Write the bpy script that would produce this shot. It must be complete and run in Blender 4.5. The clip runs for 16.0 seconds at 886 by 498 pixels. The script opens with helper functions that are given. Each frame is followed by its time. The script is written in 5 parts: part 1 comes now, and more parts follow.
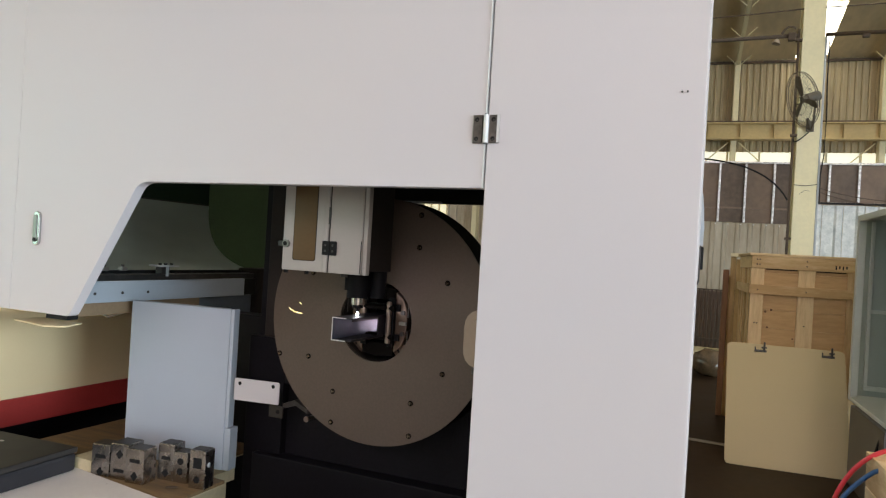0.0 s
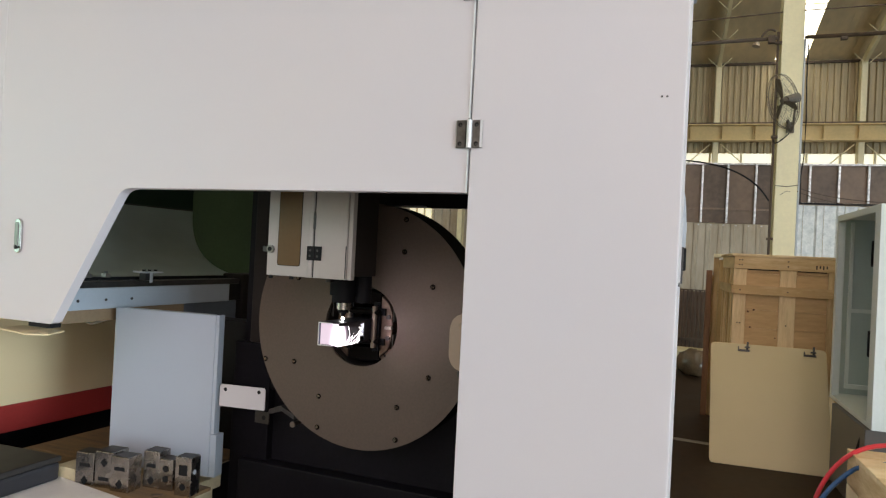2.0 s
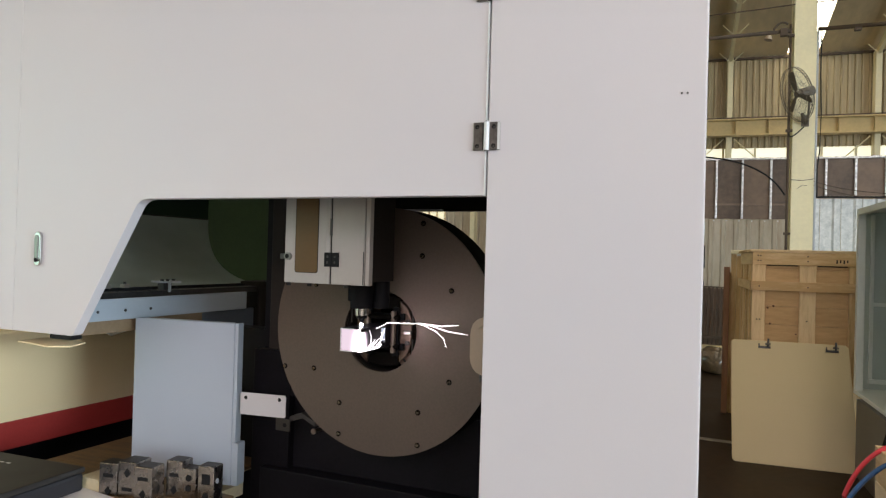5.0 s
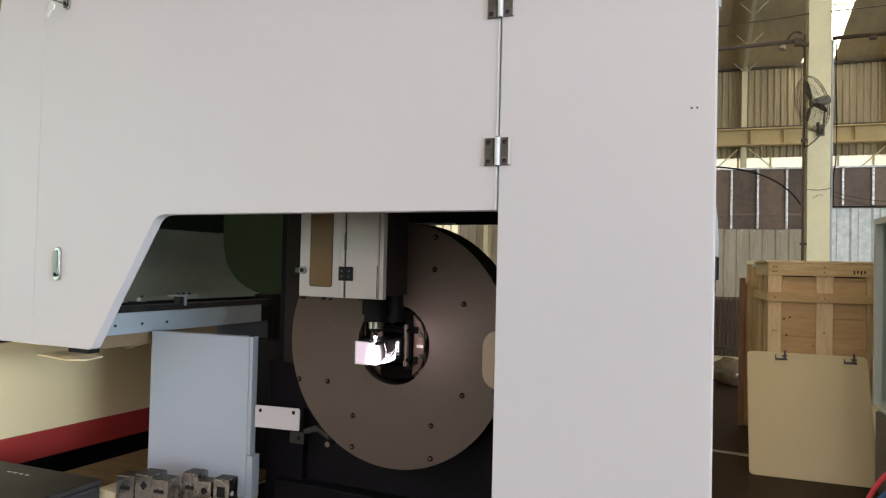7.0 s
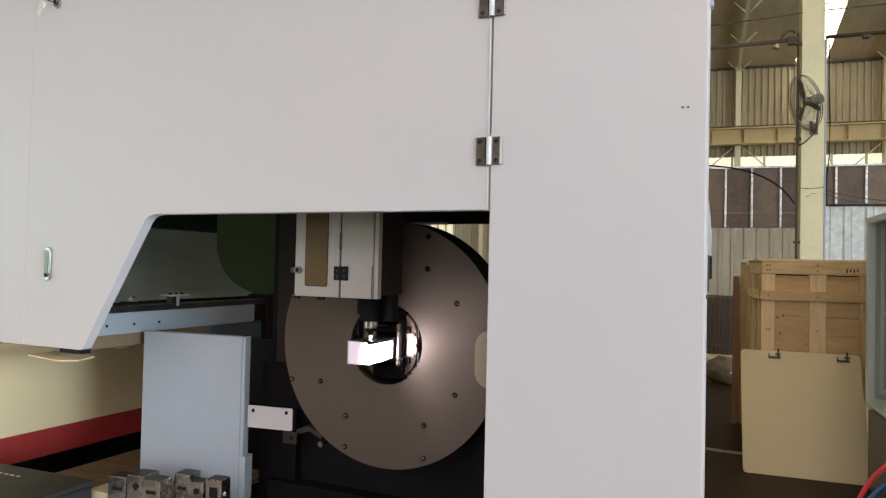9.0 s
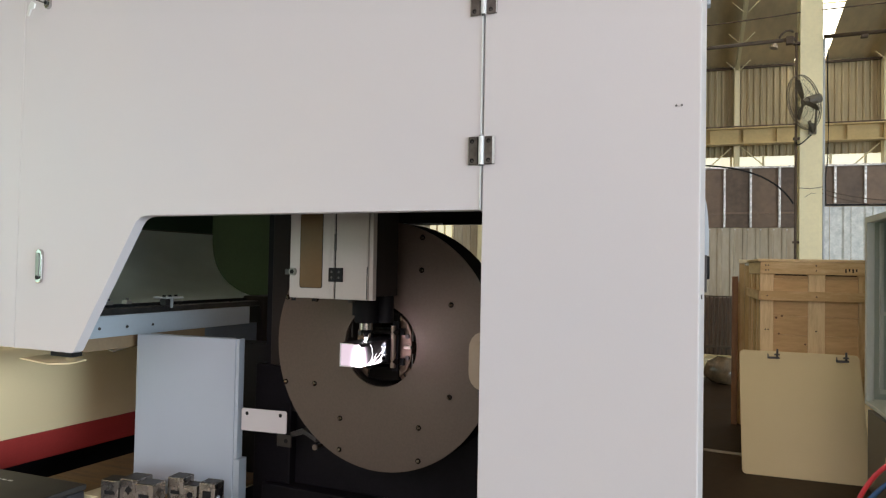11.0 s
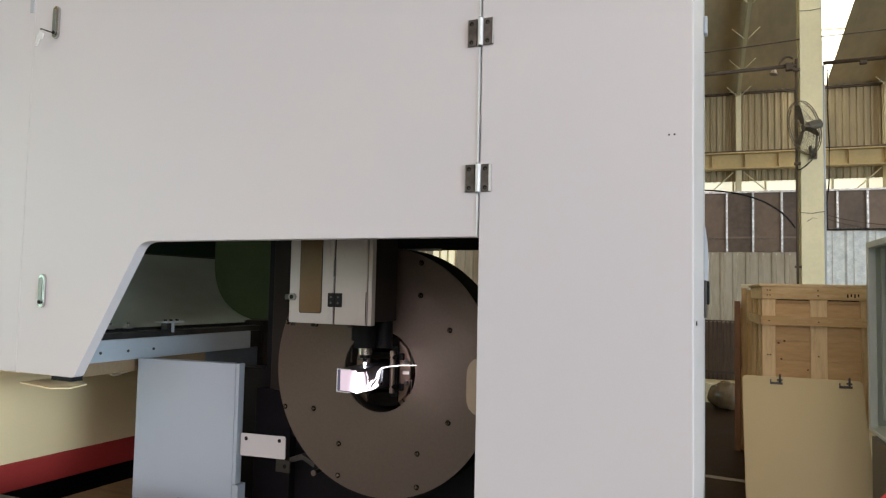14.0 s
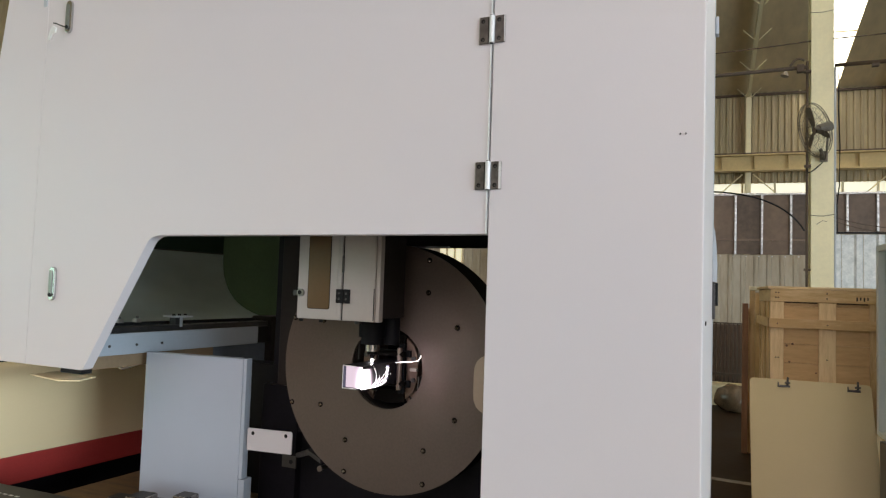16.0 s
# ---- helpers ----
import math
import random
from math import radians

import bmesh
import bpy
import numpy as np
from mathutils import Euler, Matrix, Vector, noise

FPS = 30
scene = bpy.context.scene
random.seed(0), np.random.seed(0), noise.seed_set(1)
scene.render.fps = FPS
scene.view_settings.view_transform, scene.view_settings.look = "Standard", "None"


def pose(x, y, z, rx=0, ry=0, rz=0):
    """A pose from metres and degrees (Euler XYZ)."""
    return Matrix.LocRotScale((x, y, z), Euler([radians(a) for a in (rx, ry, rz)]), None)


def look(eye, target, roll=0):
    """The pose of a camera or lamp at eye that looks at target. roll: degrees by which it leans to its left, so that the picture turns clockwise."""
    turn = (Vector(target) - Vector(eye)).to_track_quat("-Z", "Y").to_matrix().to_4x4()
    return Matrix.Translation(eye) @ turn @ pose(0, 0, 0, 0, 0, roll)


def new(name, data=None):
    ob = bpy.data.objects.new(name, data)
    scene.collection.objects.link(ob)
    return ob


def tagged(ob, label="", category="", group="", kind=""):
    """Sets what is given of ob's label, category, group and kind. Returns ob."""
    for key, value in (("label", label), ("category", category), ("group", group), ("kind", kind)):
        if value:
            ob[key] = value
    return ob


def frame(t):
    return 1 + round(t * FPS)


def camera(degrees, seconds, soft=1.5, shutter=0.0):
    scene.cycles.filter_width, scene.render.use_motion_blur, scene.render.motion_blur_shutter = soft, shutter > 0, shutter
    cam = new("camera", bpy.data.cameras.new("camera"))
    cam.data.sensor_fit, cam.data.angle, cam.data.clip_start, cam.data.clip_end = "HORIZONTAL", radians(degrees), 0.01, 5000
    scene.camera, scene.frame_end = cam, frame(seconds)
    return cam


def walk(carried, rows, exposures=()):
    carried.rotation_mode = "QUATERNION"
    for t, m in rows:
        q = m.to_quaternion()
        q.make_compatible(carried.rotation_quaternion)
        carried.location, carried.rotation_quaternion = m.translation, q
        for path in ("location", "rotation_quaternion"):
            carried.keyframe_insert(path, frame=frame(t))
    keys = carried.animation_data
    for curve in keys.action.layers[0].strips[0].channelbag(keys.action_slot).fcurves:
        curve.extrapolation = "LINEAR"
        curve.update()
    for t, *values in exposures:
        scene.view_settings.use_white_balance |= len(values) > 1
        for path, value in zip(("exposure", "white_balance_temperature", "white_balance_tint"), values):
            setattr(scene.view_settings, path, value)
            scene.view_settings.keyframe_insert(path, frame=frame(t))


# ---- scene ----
cam = camera(65.1, 16.0, soft=1.25)
PATH = [
    (0, (0.676, -1.801, 1.49), (-0.124, 0.032, 1.495), 3.4),
    (0.5, (0.689, -1.8, 1.501), (-0.096, 0.039, 1.528), 2.8),
    (1, (0.699, -1.805, 1.504), (-0.065, 0.043, 1.547), 2.5),
    (1.5, (0.698, -1.812, 1.499), (-0.062, 0.037, 1.526), 2.8),
    (2, (0.684, -1.81, 1.495), (-0.079, 0.038, 1.51), 2.9),
    (2.5, (0.674, -1.823, 1.491), (-0.081, 0.028, 1.512), 2.8),
    (3, (0.666, -1.798, 1.493), (-0.092, 0.053, 1.513), 2.5),
    (3.5, (0.657, -1.792, 1.493), (-0.106, 0.057, 1.497), 1.8),
    (4, (0.658, -1.794, 1.494), (-0.106, 0.054, 1.498), 1.6),
    (4.5, (0.657, -1.799, 1.488), (-0.123, 0.042, 1.485), 1.6),
    (5, (0.66, -1.804, 1.499), (-0.137, 0.031, 1.519), 1.6),
    (7.5, (0.675, -1.816, 1.511), (-0.161, 0.001, 1.563), 1.4),
    (8, (0.678, -1.816, 1.513), (-0.148, 0.005, 1.568), 1.3),
    (8.5, (0.679, -1.815, 1.508), (-0.139, 0.01, 1.557), 1.4),
    (9, (0.68, -1.808, 1.512), (-0.142, 0.014, 1.559), 1.3),
    (11.5, (0.696, -1.778, 1.511), (-0.127, 0.044, 1.565), 1.0),
    (12, (0.701, -1.779, 1.513), (-0.121, 0.043, 1.587), 0.9),
    (12.5, (0.702, -1.772, 1.518), (-0.107, 0.056, 1.604), 0.8),
    (13, (0.702, -1.77, 1.517), (-0.115, 0.053, 1.608), 0.7),
    (13.5, (0.708, -1.783, 1.516), (-0.126, 0.031, 1.63), 1.0),
    (14, (0.716, -1.791, 1.519), (-0.116, 0.024, 1.637), 1.2),
    (14.5, (0.721, -1.804, 1.524), (-0.114, 0.008, 1.648), 1.6),
    (15, (0.733, -1.811, 1.523), (-0.102, 0.002, 1.653), 1.4),
    (15.5, (0.726, -1.806, 1.524), (-0.114, 0.005, 1.652), 1.6),
    (16, (0.711, -1.794, 1.513), (-0.139, 0.013, 1.628), 1.9),
]
EXPOSURE = [(0, -0.08), (5, -0.09), (8, -0.12), (12, -0.13), (16, -0.22)]
walk(cam, [(t, look(eye, target, roll)) for t, eye, target, roll in PATH], EXPOSURE)

# ---- light ----
world = bpy.data.worlds.new("world")
scene.world = world
world.use_nodes = True
wn = world.node_tree.nodes
sky = wn.new("ShaderNodeTexSky")
sky.sky_type, sky.sun_disc = "NISHITA", False
sky.sun_elevation, sky.sun_rotation = radians(48), radians(150)
world.node_tree.links.new(sky.outputs[0], wn["Background"].inputs[0])
wn["Background"].inputs[1].default_value = 0.12
sun = new("sun", bpy.data.lights.new("sun", "SUN"))
sun.data.energy, sun.data.angle, sun.data.color = 2.5, radians(0.6), (1, 0.95, 0.88)
sun.matrix_world = look((3, -9, 12), (0, 0, 0))


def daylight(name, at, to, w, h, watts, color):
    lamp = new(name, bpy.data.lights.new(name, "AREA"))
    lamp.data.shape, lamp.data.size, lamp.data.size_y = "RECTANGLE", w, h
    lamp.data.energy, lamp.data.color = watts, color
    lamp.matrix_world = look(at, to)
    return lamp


# ---- materials ----
def material(name, color, rough=0.5, metal=0.0, vary=0.12, scale=6.0, fine=60.0, bump=0.0, glow=0.0, streak=None, spec=0.5, second=None, randomize=0.0, coat=0.0):
    m = bpy.data.materials.new(name)
    m.use_nodes = True
    nt = m.node_tree
    n, l = nt.nodes, nt.links
    b = n["Principled BSDF"]
    b.inputs["Roughness"].default_value, b.inputs["Metallic"].default_value = rough, metal
    b.inputs["Specular IOR Level"].default_value = spec
    b.inputs["Coat Weight"].default_value = coat
    tc = n.new("ShaderNodeTexCoord")
    mp = n.new("ShaderNodeMapping")
    l.new(tc.outputs["Object"], mp.inputs[0])
    if streak:
        mp.inputs["Scale"].default_value = streak
    big, small = n.new("ShaderNodeTexNoise"), n.new("ShaderNodeTexNoise")
    big.inputs["Scale"].default_value, small.inputs["Scale"].default_value = scale, fine
    big.inputs["Detail"].default_value = small.inputs["Detail"].default_value = 4
    l.new(mp.outputs[0], big.inputs[0])
    l.new(mp.outputs[0], small.inputs[0])
    mix = n.new("ShaderNodeMath")
    mix.operation = "MULTIPLY_ADD"
    mix.inputs[1].default_value = 0.35
    l.new(small.outputs[0], mix.inputs[0])
    half = n.new("ShaderNodeMath")
    half.operation = "MULTIPLY"
    half.inputs[1].default_value = 0.65
    l.new(big.outputs[0], half.inputs[0])
    l.new(half.outputs[0], mix.inputs[2])
    level = mix.outputs[0]
    if randomize:
        info = n.new("ShaderNodeObjectInfo")
        add = n.new("ShaderNodeMath")
        add.operation = "MULTIPLY_ADD"
        add.inputs[1].default_value = randomize
        l.new(info.outputs["Random"], add.inputs[0])
        l.new(level, add.inputs[2])
        sub = n.new("ShaderNodeMath")
        sub.operation = "SUBTRACT"
        sub.inputs[1].default_value = randomize / 2
        l.new(add.outputs[0], sub.inputs[0])
        level = sub.outputs[0]
    ramp = n.new("ShaderNodeValToRGB")
    lo = second or tuple(c * (1 - vary) for c in color)
    hi = color if second else tuple(min(1, c * (1 + vary)) for c in color)
    ramp.color_ramp.elements[0].position, ramp.color_ramp.elements[0].color = 0.3, (*lo, 1)
    ramp.color_ramp.elements[1].position, ramp.color_ramp.elements[1].color = 0.7, (*hi, 1)
    l.new(level, ramp.inputs[0])
    l.new(ramp.outputs[0], b.inputs["Base Color"])
    rr = n.new("ShaderNodeMapRange")
    rr.inputs["To Min"].default_value, rr.inputs["To Max"].default_value = max(0.03, rough * 0.8), min(1, rough * 1.2)
    l.new(big.outputs[0], rr.inputs[0])
    l.new(rr.outputs[0], b.inputs["Roughness"])
    if bump:
        bp = n.new("ShaderNodeBump")
        bp.inputs["Strength"].default_value, bp.inputs["Distance"].default_value = bump, 0.004
        l.new(mix.outputs[0], bp.inputs["Height"])
        l.new(bp.outputs[0], b.inputs["Normal"])
    if glow:
        l.new(ramp.outputs[0], b.inputs["Emission Color"])
        b.inputs["Emission Strength"].default_value = glow
    return m


PAINT = material("panel_paint", (0.755, 0.705, 0.712), 0.42, second=(0.71, 0.68, 0.722), scale=1.1, fine=240, bump=0.04)
COVERBLUE = material("blue_cover_paint", (0.5, 0.555, 0.645), 0.45, vary=0.05, scale=1.6, fine=200, bump=0.05)
COVER = material("cover_paint", (0.5, 0.525, 0.57), 0.45, vary=0.04, scale=2, fine=200, bump=0.05)
CREAM = material("cream_paint", (0.74, 0.66, 0.45), 0.5, vary=0.06, scale=2, fine=120, bump=0.05)
BEDCREAM = material("bed_paint", (1.0, 0.8, 0.49), 0.4, vary=0.03, scale=0.8, fine=120, bump=0.03)
RED = material("red_paint", (0.42, 0.045, 0.04), 0.45, vary=0.12, scale=3, fine=90)
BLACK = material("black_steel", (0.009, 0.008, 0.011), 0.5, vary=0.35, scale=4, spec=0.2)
# near black, with the shade inside the enclosure put into the colour
DARK = material("shaded_interior_paint", (0.016, 0.014, 0.014), 0.5, vary=0.25, scale=3, bump=0.05, spec=0.25)
BROWNPOST = material("brown_grey_paint", (0.03, 0.024, 0.021), 0.55, vary=0.2, scale=4, spec=0.25)
DISC = material("brushed_disc_steel", (0.158, 0.123, 0.102), 0.52, metal=0.45, vary=0.16, scale=1.5, fine=110, bump=0.02)
RIM = material("dark_rim_steel", (0.05, 0.043, 0.038), 0.45, metal=0.4, vary=0.2)
DRUM = material("near_black_drum_steel", (0.009, 0.0075, 0.007), 0.85, vary=0.3, scale=4, spec=0.03)
BOLTSTEEL = material("dull_bolt_steel", (0.2, 0.17, 0.13), 0.22, metal=1.0, vary=0.2, scale=30)
STEEL = material("machined_steel", (0.55, 0.53, 0.5), 0.3, metal=0.85, vary=0.15, scale=14, bump=0.03)
CHROME = material("stainless", (0.5, 0.49, 0.47), 0.2, metal=1.0, vary=0.1, scale=20)
HINGE = material("brushed_hinge_steel", (0.2, 0.18, 0.17), 0.32, metal=0.9, vary=0.3, scale=30)
LEVER = material("satin_lever_steel", (0.3, 0.29, 0.27), 0.4, metal=0.9, vary=0.15, scale=20)
# bright tone for the cut tube end and for painted edge highlights
CUTGLINT = material("cut_edge_and_glint", (0.8, 0.8, 0.8), 0.45, metal=0.2)
KNOT = material("wood_knot", (0.16, 0.08, 0.035), 0.7, vary=0.3, scale=40)
WOODP = material("crate_panel_pine", (0.7, 0.46, 0.22), 0.65, second=(0.54, 0.33, 0.14), scale=4.5, fine=16, bump=0.1, streak=(1, 1, 5), randomize=0.3)
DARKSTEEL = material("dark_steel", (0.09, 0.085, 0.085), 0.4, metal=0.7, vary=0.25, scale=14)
JAW = material("bronze_toned_steel", (0.2, 0.14, 0.112), 0.35, metal=0.85, vary=0.15, scale=14, bump=0.03)
NOZZLEBLACK = material("black_anodised", (0.006, 0.006, 0.008), 0.6, vary=0.2, spec=0.15)
ROLLER = material("dark_roller_steel", (0.26, 0.21, 0.18), 0.35, metal=0.7, vary=0.2, scale=20)
# tube steel in two copies: lighter blue where lit, near black elsewhere
TUBELIT = material("lit_tube_inside", (0.09, 0.105, 0.15), 0.4, metal=0.4, vary=0.2, scale=12)
TUBESTEEL = material("shaded_tube_steel", (0.02, 0.02, 0.027), 0.45, metal=0.3, vary=0.2, scale=10, streak=(6, 1, 6))
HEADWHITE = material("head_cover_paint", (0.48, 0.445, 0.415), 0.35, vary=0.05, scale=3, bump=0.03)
HEADDARK = material("near_black_head_side", (0.028, 0.0225, 0.02), 0.65, vary=0.15, scale=3, spec=0.15)
AMBER = material("amber_acrylic_window", (0.15, 0.095, 0.045), 0.15, vary=0.08, scale=3)
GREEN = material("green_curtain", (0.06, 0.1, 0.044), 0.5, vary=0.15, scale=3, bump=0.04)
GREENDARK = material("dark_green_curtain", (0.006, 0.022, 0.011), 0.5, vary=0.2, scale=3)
# bluish streaky tone stands for soft reflections and cool light on the tray
TRAY = material("tray_sheet_reflections", (0.43, 0.5, 0.49), 0.4, metal=0.35, vary=0.25, scale=1.3, fine=5, streak=(1, 0.6, 1.2))
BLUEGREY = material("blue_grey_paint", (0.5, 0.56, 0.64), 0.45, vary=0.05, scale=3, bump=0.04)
# darker copy of the blue grey, with the lower web's shade in its colour
DIMBLUE = material("shaded_blue_grey_paint", (0.15, 0.18, 0.22), 0.45, vary=0.15, scale=3, bump=0.04)
PRIMER = material("brown_primer", (0.31, 0.215, 0.13), 0.55, vary=0.15, scale=5)
BLOCKSTEEL = material("oiled_block_steel", (0.4, 0.365, 0.335), 0.27, metal=1.0, vary=0.25, scale=22, fine=120)
TAN = material("tan_plastic", (0.44, 0.345, 0.26), 0.5, vary=0.06, scale=6)
RUBBER = material("black_rubber", (0.012, 0.012, 0.013), 0.7, vary=0.2, spec=0.25)
FLOOR = material("worn_concrete_floor", (0.028, 0.0155, 0.008), 0.5, vary=0.5, scale=1.3, fine=16, bump=0.15, spec=0.12)
LINE = material("floor_line_paint", (0.26, 0.235, 0.2), 0.6, vary=0.4, scale=8)
WOOD = material("crate_pine", (0.86, 0.66, 0.38), 0.6, second=(0.58, 0.37, 0.16), scale=3, fine=18, bump=0.25, streak=(1, 1, 7), randomize=0.35)
WOODV = material("crate_pine_upright", (0.84, 0.63, 0.35), 0.6, second=(0.56, 0.36, 0.16), scale=3, fine=18, bump=0.25, streak=(9, 9, 1), randomize=0.35)
REDWOOD = material("reddish_plank", (0.36, 0.18, 0.1), 0.7, second=(0.2, 0.09, 0.05), scale=3, fine=16, bump=0.25, streak=(9, 9, 1))
BOARD = material("stained_board", (0.3, 0.19, 0.085), 0.65, second=(0.13, 0.08, 0.04), scale=4, fine=20, bump=0.2, streak=(1, 6, 1))
BOARDEDGE = material("pale_board_edge", (0.66, 0.56, 0.36), 0.7, vary=0.15, scale=10)
SHEETCREAM = material("cream_door_paint", (0.62, 0.5, 0.285), 0.45, vary=0.05, scale=1.5, fine=120, bump=0.04)
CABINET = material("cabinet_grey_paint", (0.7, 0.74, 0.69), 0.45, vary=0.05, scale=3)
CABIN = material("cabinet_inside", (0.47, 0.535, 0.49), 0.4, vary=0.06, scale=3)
BASEGREY = material("base_grey_paint", (0.095, 0.085, 0.075), 0.4, vary=0.12, scale=2)
WALLSHEET = material("cream_wall_sheet", (0.46, 0.37, 0.215), 0.5, vary=0.28, scale=0.8, fine=9, streak=(4, 4, 0.4), randomize=0.25)
LOWSHEET = material("pale_wall_sheet", (0.56, 0.5, 0.4), 0.45, second=(0.36, 0.28, 0.19), scale=1.2, fine=8, streak=(3, 3, 0.6), randomize=0.1)
BLUESHEET = material("blue_white_sheet", (0.76, 0.83, 0.84), 0.32, vary=0.3, scale=9, fine=34, bump=0.8)
BROWNBOARD = material("brown_partition_board", (0.15, 0.098, 0.066), 0.45, vary=0.4, scale=2.2, fine=14, randomize=0.35)
GALV = material("galvanised_stud", (0.66, 0.66, 0.66), 0.35, metal=0.5, vary=0.6, scale=30, fine=120)
ROOF = material("weathered_roof_sheet", (0.62, 0.5, 0.31), 0.6, vary=0.22, scale=1.4, fine=9, streak=(1, 0.3, 1))
COLUMN = material("cream_column_paint", (0.82, 0.73, 0.475), 0.5, vary=0.1, scale=1.5, fine=25, bump=0.05)
YBEAM = material("ochre_beam_paint", (0.6, 0.45, 0.21), 0.55, vary=0.15, scale=2, fine=20)
RUST = material("rusty_bar", (0.085, 0.055, 0.035), 0.7, vary=0.3, scale=6)
FANMETAL = material("fan_dark_enamel", (0.13, 0.105, 0.075), 0.45, vary=0.2)
PLASTICFILM = material("white_table_film", (0.86, 0.82, 0.82), 0.3, vary=0.05, scale=5, bump=0.1)
CASE = material("charcoal_case", (0.026, 0.0235, 0.023), 0.5, vary=0.2, scale=6, bump=0.08)
CASESIDE = material("dark_case_side", (0.02, 0.02, 0.026), 0.5, vary=0.2, scale=6)
WHITEMARK = material("white_marking", (0.7, 0.7, 0.7), 0.5)
KEYMETAL = material("bright_key_metal", (0.92, 0.92, 0.92), 0.3, metal=0.3)
REDHOSE = material("red_hose", (0.62, 0.04, 0.05), 0.3, vary=0.1)
BLUEHOSE = material("blue_hose", (0.02, 0.08, 0.2), 0.3, vary=0.1)
BAG = material("brown_plastic_sack", (0.11, 0.07, 0.04), 0.25, vary=0.5, scale=8, bump=0.3)
SKYPANE = material("skylight_sheet", (1.0, 0.9, 0.74), 0.5, glow=5.6, vary=0.05, scale=1)
WINPANE = material("bright_window_sheet", (1.0, 0.94, 0.74), 0.5, glow=0.85, vary=0.08, scale=1)
SPARK = material("spark_glow", (1.0, 0.9, 0.94), 0.5, glow=6.0, vary=0.02)
PLASMA = material("plasma_glow", (1.0, 0.79, 0.92), 0.5, glow=1.5, vary=0.02)
FLASH = material("flash_glow", (1.0, 0.93, 0.98), 0.5, glow=45.0, vary=0.02)
FLARE = material("flare_glow", (1.0, 0.93, 1.0), 0.5, glow=90.0, vary=0.02)
YSPARK = material("yellow_spark_glow", (1.0, 0.8, 0.35), 0.5, glow=6.0, vary=0.05)
PALEPANE = material("pale_window_sheet", (1.0, 0.88, 0.6), 0.5, glow=0.62, vary=0.1, scale=3)


def plasma_glow():
    """The glow is thin and pink at the tube's far wall and burns white at the cut side, fading into the tube."""
    n, l = PLASMA.node_tree.nodes, PLASMA.node_tree.links
    tc, sep = n.new("ShaderNodeTexCoord"), n.new("ShaderNodeSeparateXYZ")
    l.new(tc.outputs["Object"], sep.inputs[0])
    across, along = n.new("ShaderNodeMapRange"), n.new("ShaderNodeMapRange")
    across.inputs["From Min"].default_value, across.inputs["From Max"].default_value = -0.0375, 0.0375
    l.new(sep.outputs[0], across.inputs[0])
    power = n.new("ShaderNodeMath")
    power.operation = "POWER"
    power.inputs[1].default_value = 10.0
    l.new(across.outputs[0], power.inputs[0])
    level = n.new("ShaderNodeMath")
    level.operation = "MULTIPLY_ADD"
    level.inputs[1].default_value, level.inputs[2].default_value = 220.0, 0.92
    down, burn = n.new("ShaderNodeMapRange"), n.new("ShaderNodeMath")
    down.inputs["From Min"].default_value, down.inputs["From Max"].default_value = -0.036, 0.03
    down.inputs["To Min"].default_value, down.inputs["To Max"].default_value = 1.0, 0.06
    l.new(sep.outputs[2], down.inputs[0])
    burn.operation = "MULTIPLY"
    l.new(power.outputs[0], burn.inputs[0])
    l.new(down.outputs[0], burn.inputs[1])
    l.new(burn.outputs[0], level.inputs[0])
    base_color = n["Principled BSDF"].inputs["Base Color"]
    l.remove(base_color.links[0])
    base_color.default_value = (0.02, 0.015, 0.02, 1)
    along.inputs["From Min"].default_value, along.inputs["From Max"].default_value = 0.006, 0.155
    along.inputs["To Min"].default_value, along.inputs["To Max"].default_value = 1.0, 0.0
    l.new(sep.outputs[1], along.inputs[0])
    fade = n.new("ShaderNodeMath")
    fade.operation = "POWER"
    fade.inputs[1].default_value = 15.0
    l.new(along.outputs[0], fade.inputs[0])
    out = n.new("ShaderNodeMath")
    out.operation = "MULTIPLY"
    l.new(level.outputs[0], out.inputs[0])
    l.new(fade.outputs[0], out.inputs[1])
    l.new(out.outputs[0], n["Principled BSDF"].inputs["Emission Strength"])


plasma_glow()

# ---- mesh helpers ----
def box(bm, x0, x1, y0, y1, z0, z1, bevel=0.0, m=None):
    made = bmesh.ops.create_cube(bm, size=1.0, matrix=(m or Matrix()) @ Matrix.Translation(((x0 + x1) / 2, (y0 + y1) / 2, (z0 + z1) / 2)) @ Matrix.Diagonal((x1 - x0, y1 - y0, z1 - z0, 1)))
    if bevel:
        edges = list({e for v in made["verts"] for e in v.link_edges})
        bmesh.ops.bevel(bm, geom=edges, offset=bevel, segments=2, affect="EDGES", profile=0.6)


def axis_turn(axis):
    return Vector((0, 0, 1)).rotation_difference(Vector(axis)).to_matrix().to_4x4()


def cyl(bm, at, axis, r, length, seg=20, r2=None, caps=True):
    """A cylinder or cone that starts at a point and runs along an axis."""
    m = Matrix.Translation(at) @ axis_turn(axis) @ Matrix.Translation((0, 0, length / 2))
    bmesh.ops.create_cone(bm, cap_ends=caps, segments=seg, radius1=r, radius2=r if r2 is None else r2, depth=length, matrix=m)


def ball(bm, at, r, squash=(1, 1, 1), seg=14):
    bmesh.ops.create_uvsphere(bm, u_segments=seg, v_segments=seg // 2 + 1, radius=r, matrix=Matrix.Translation(at) @ Matrix.Diagonal((*squash, 1)))


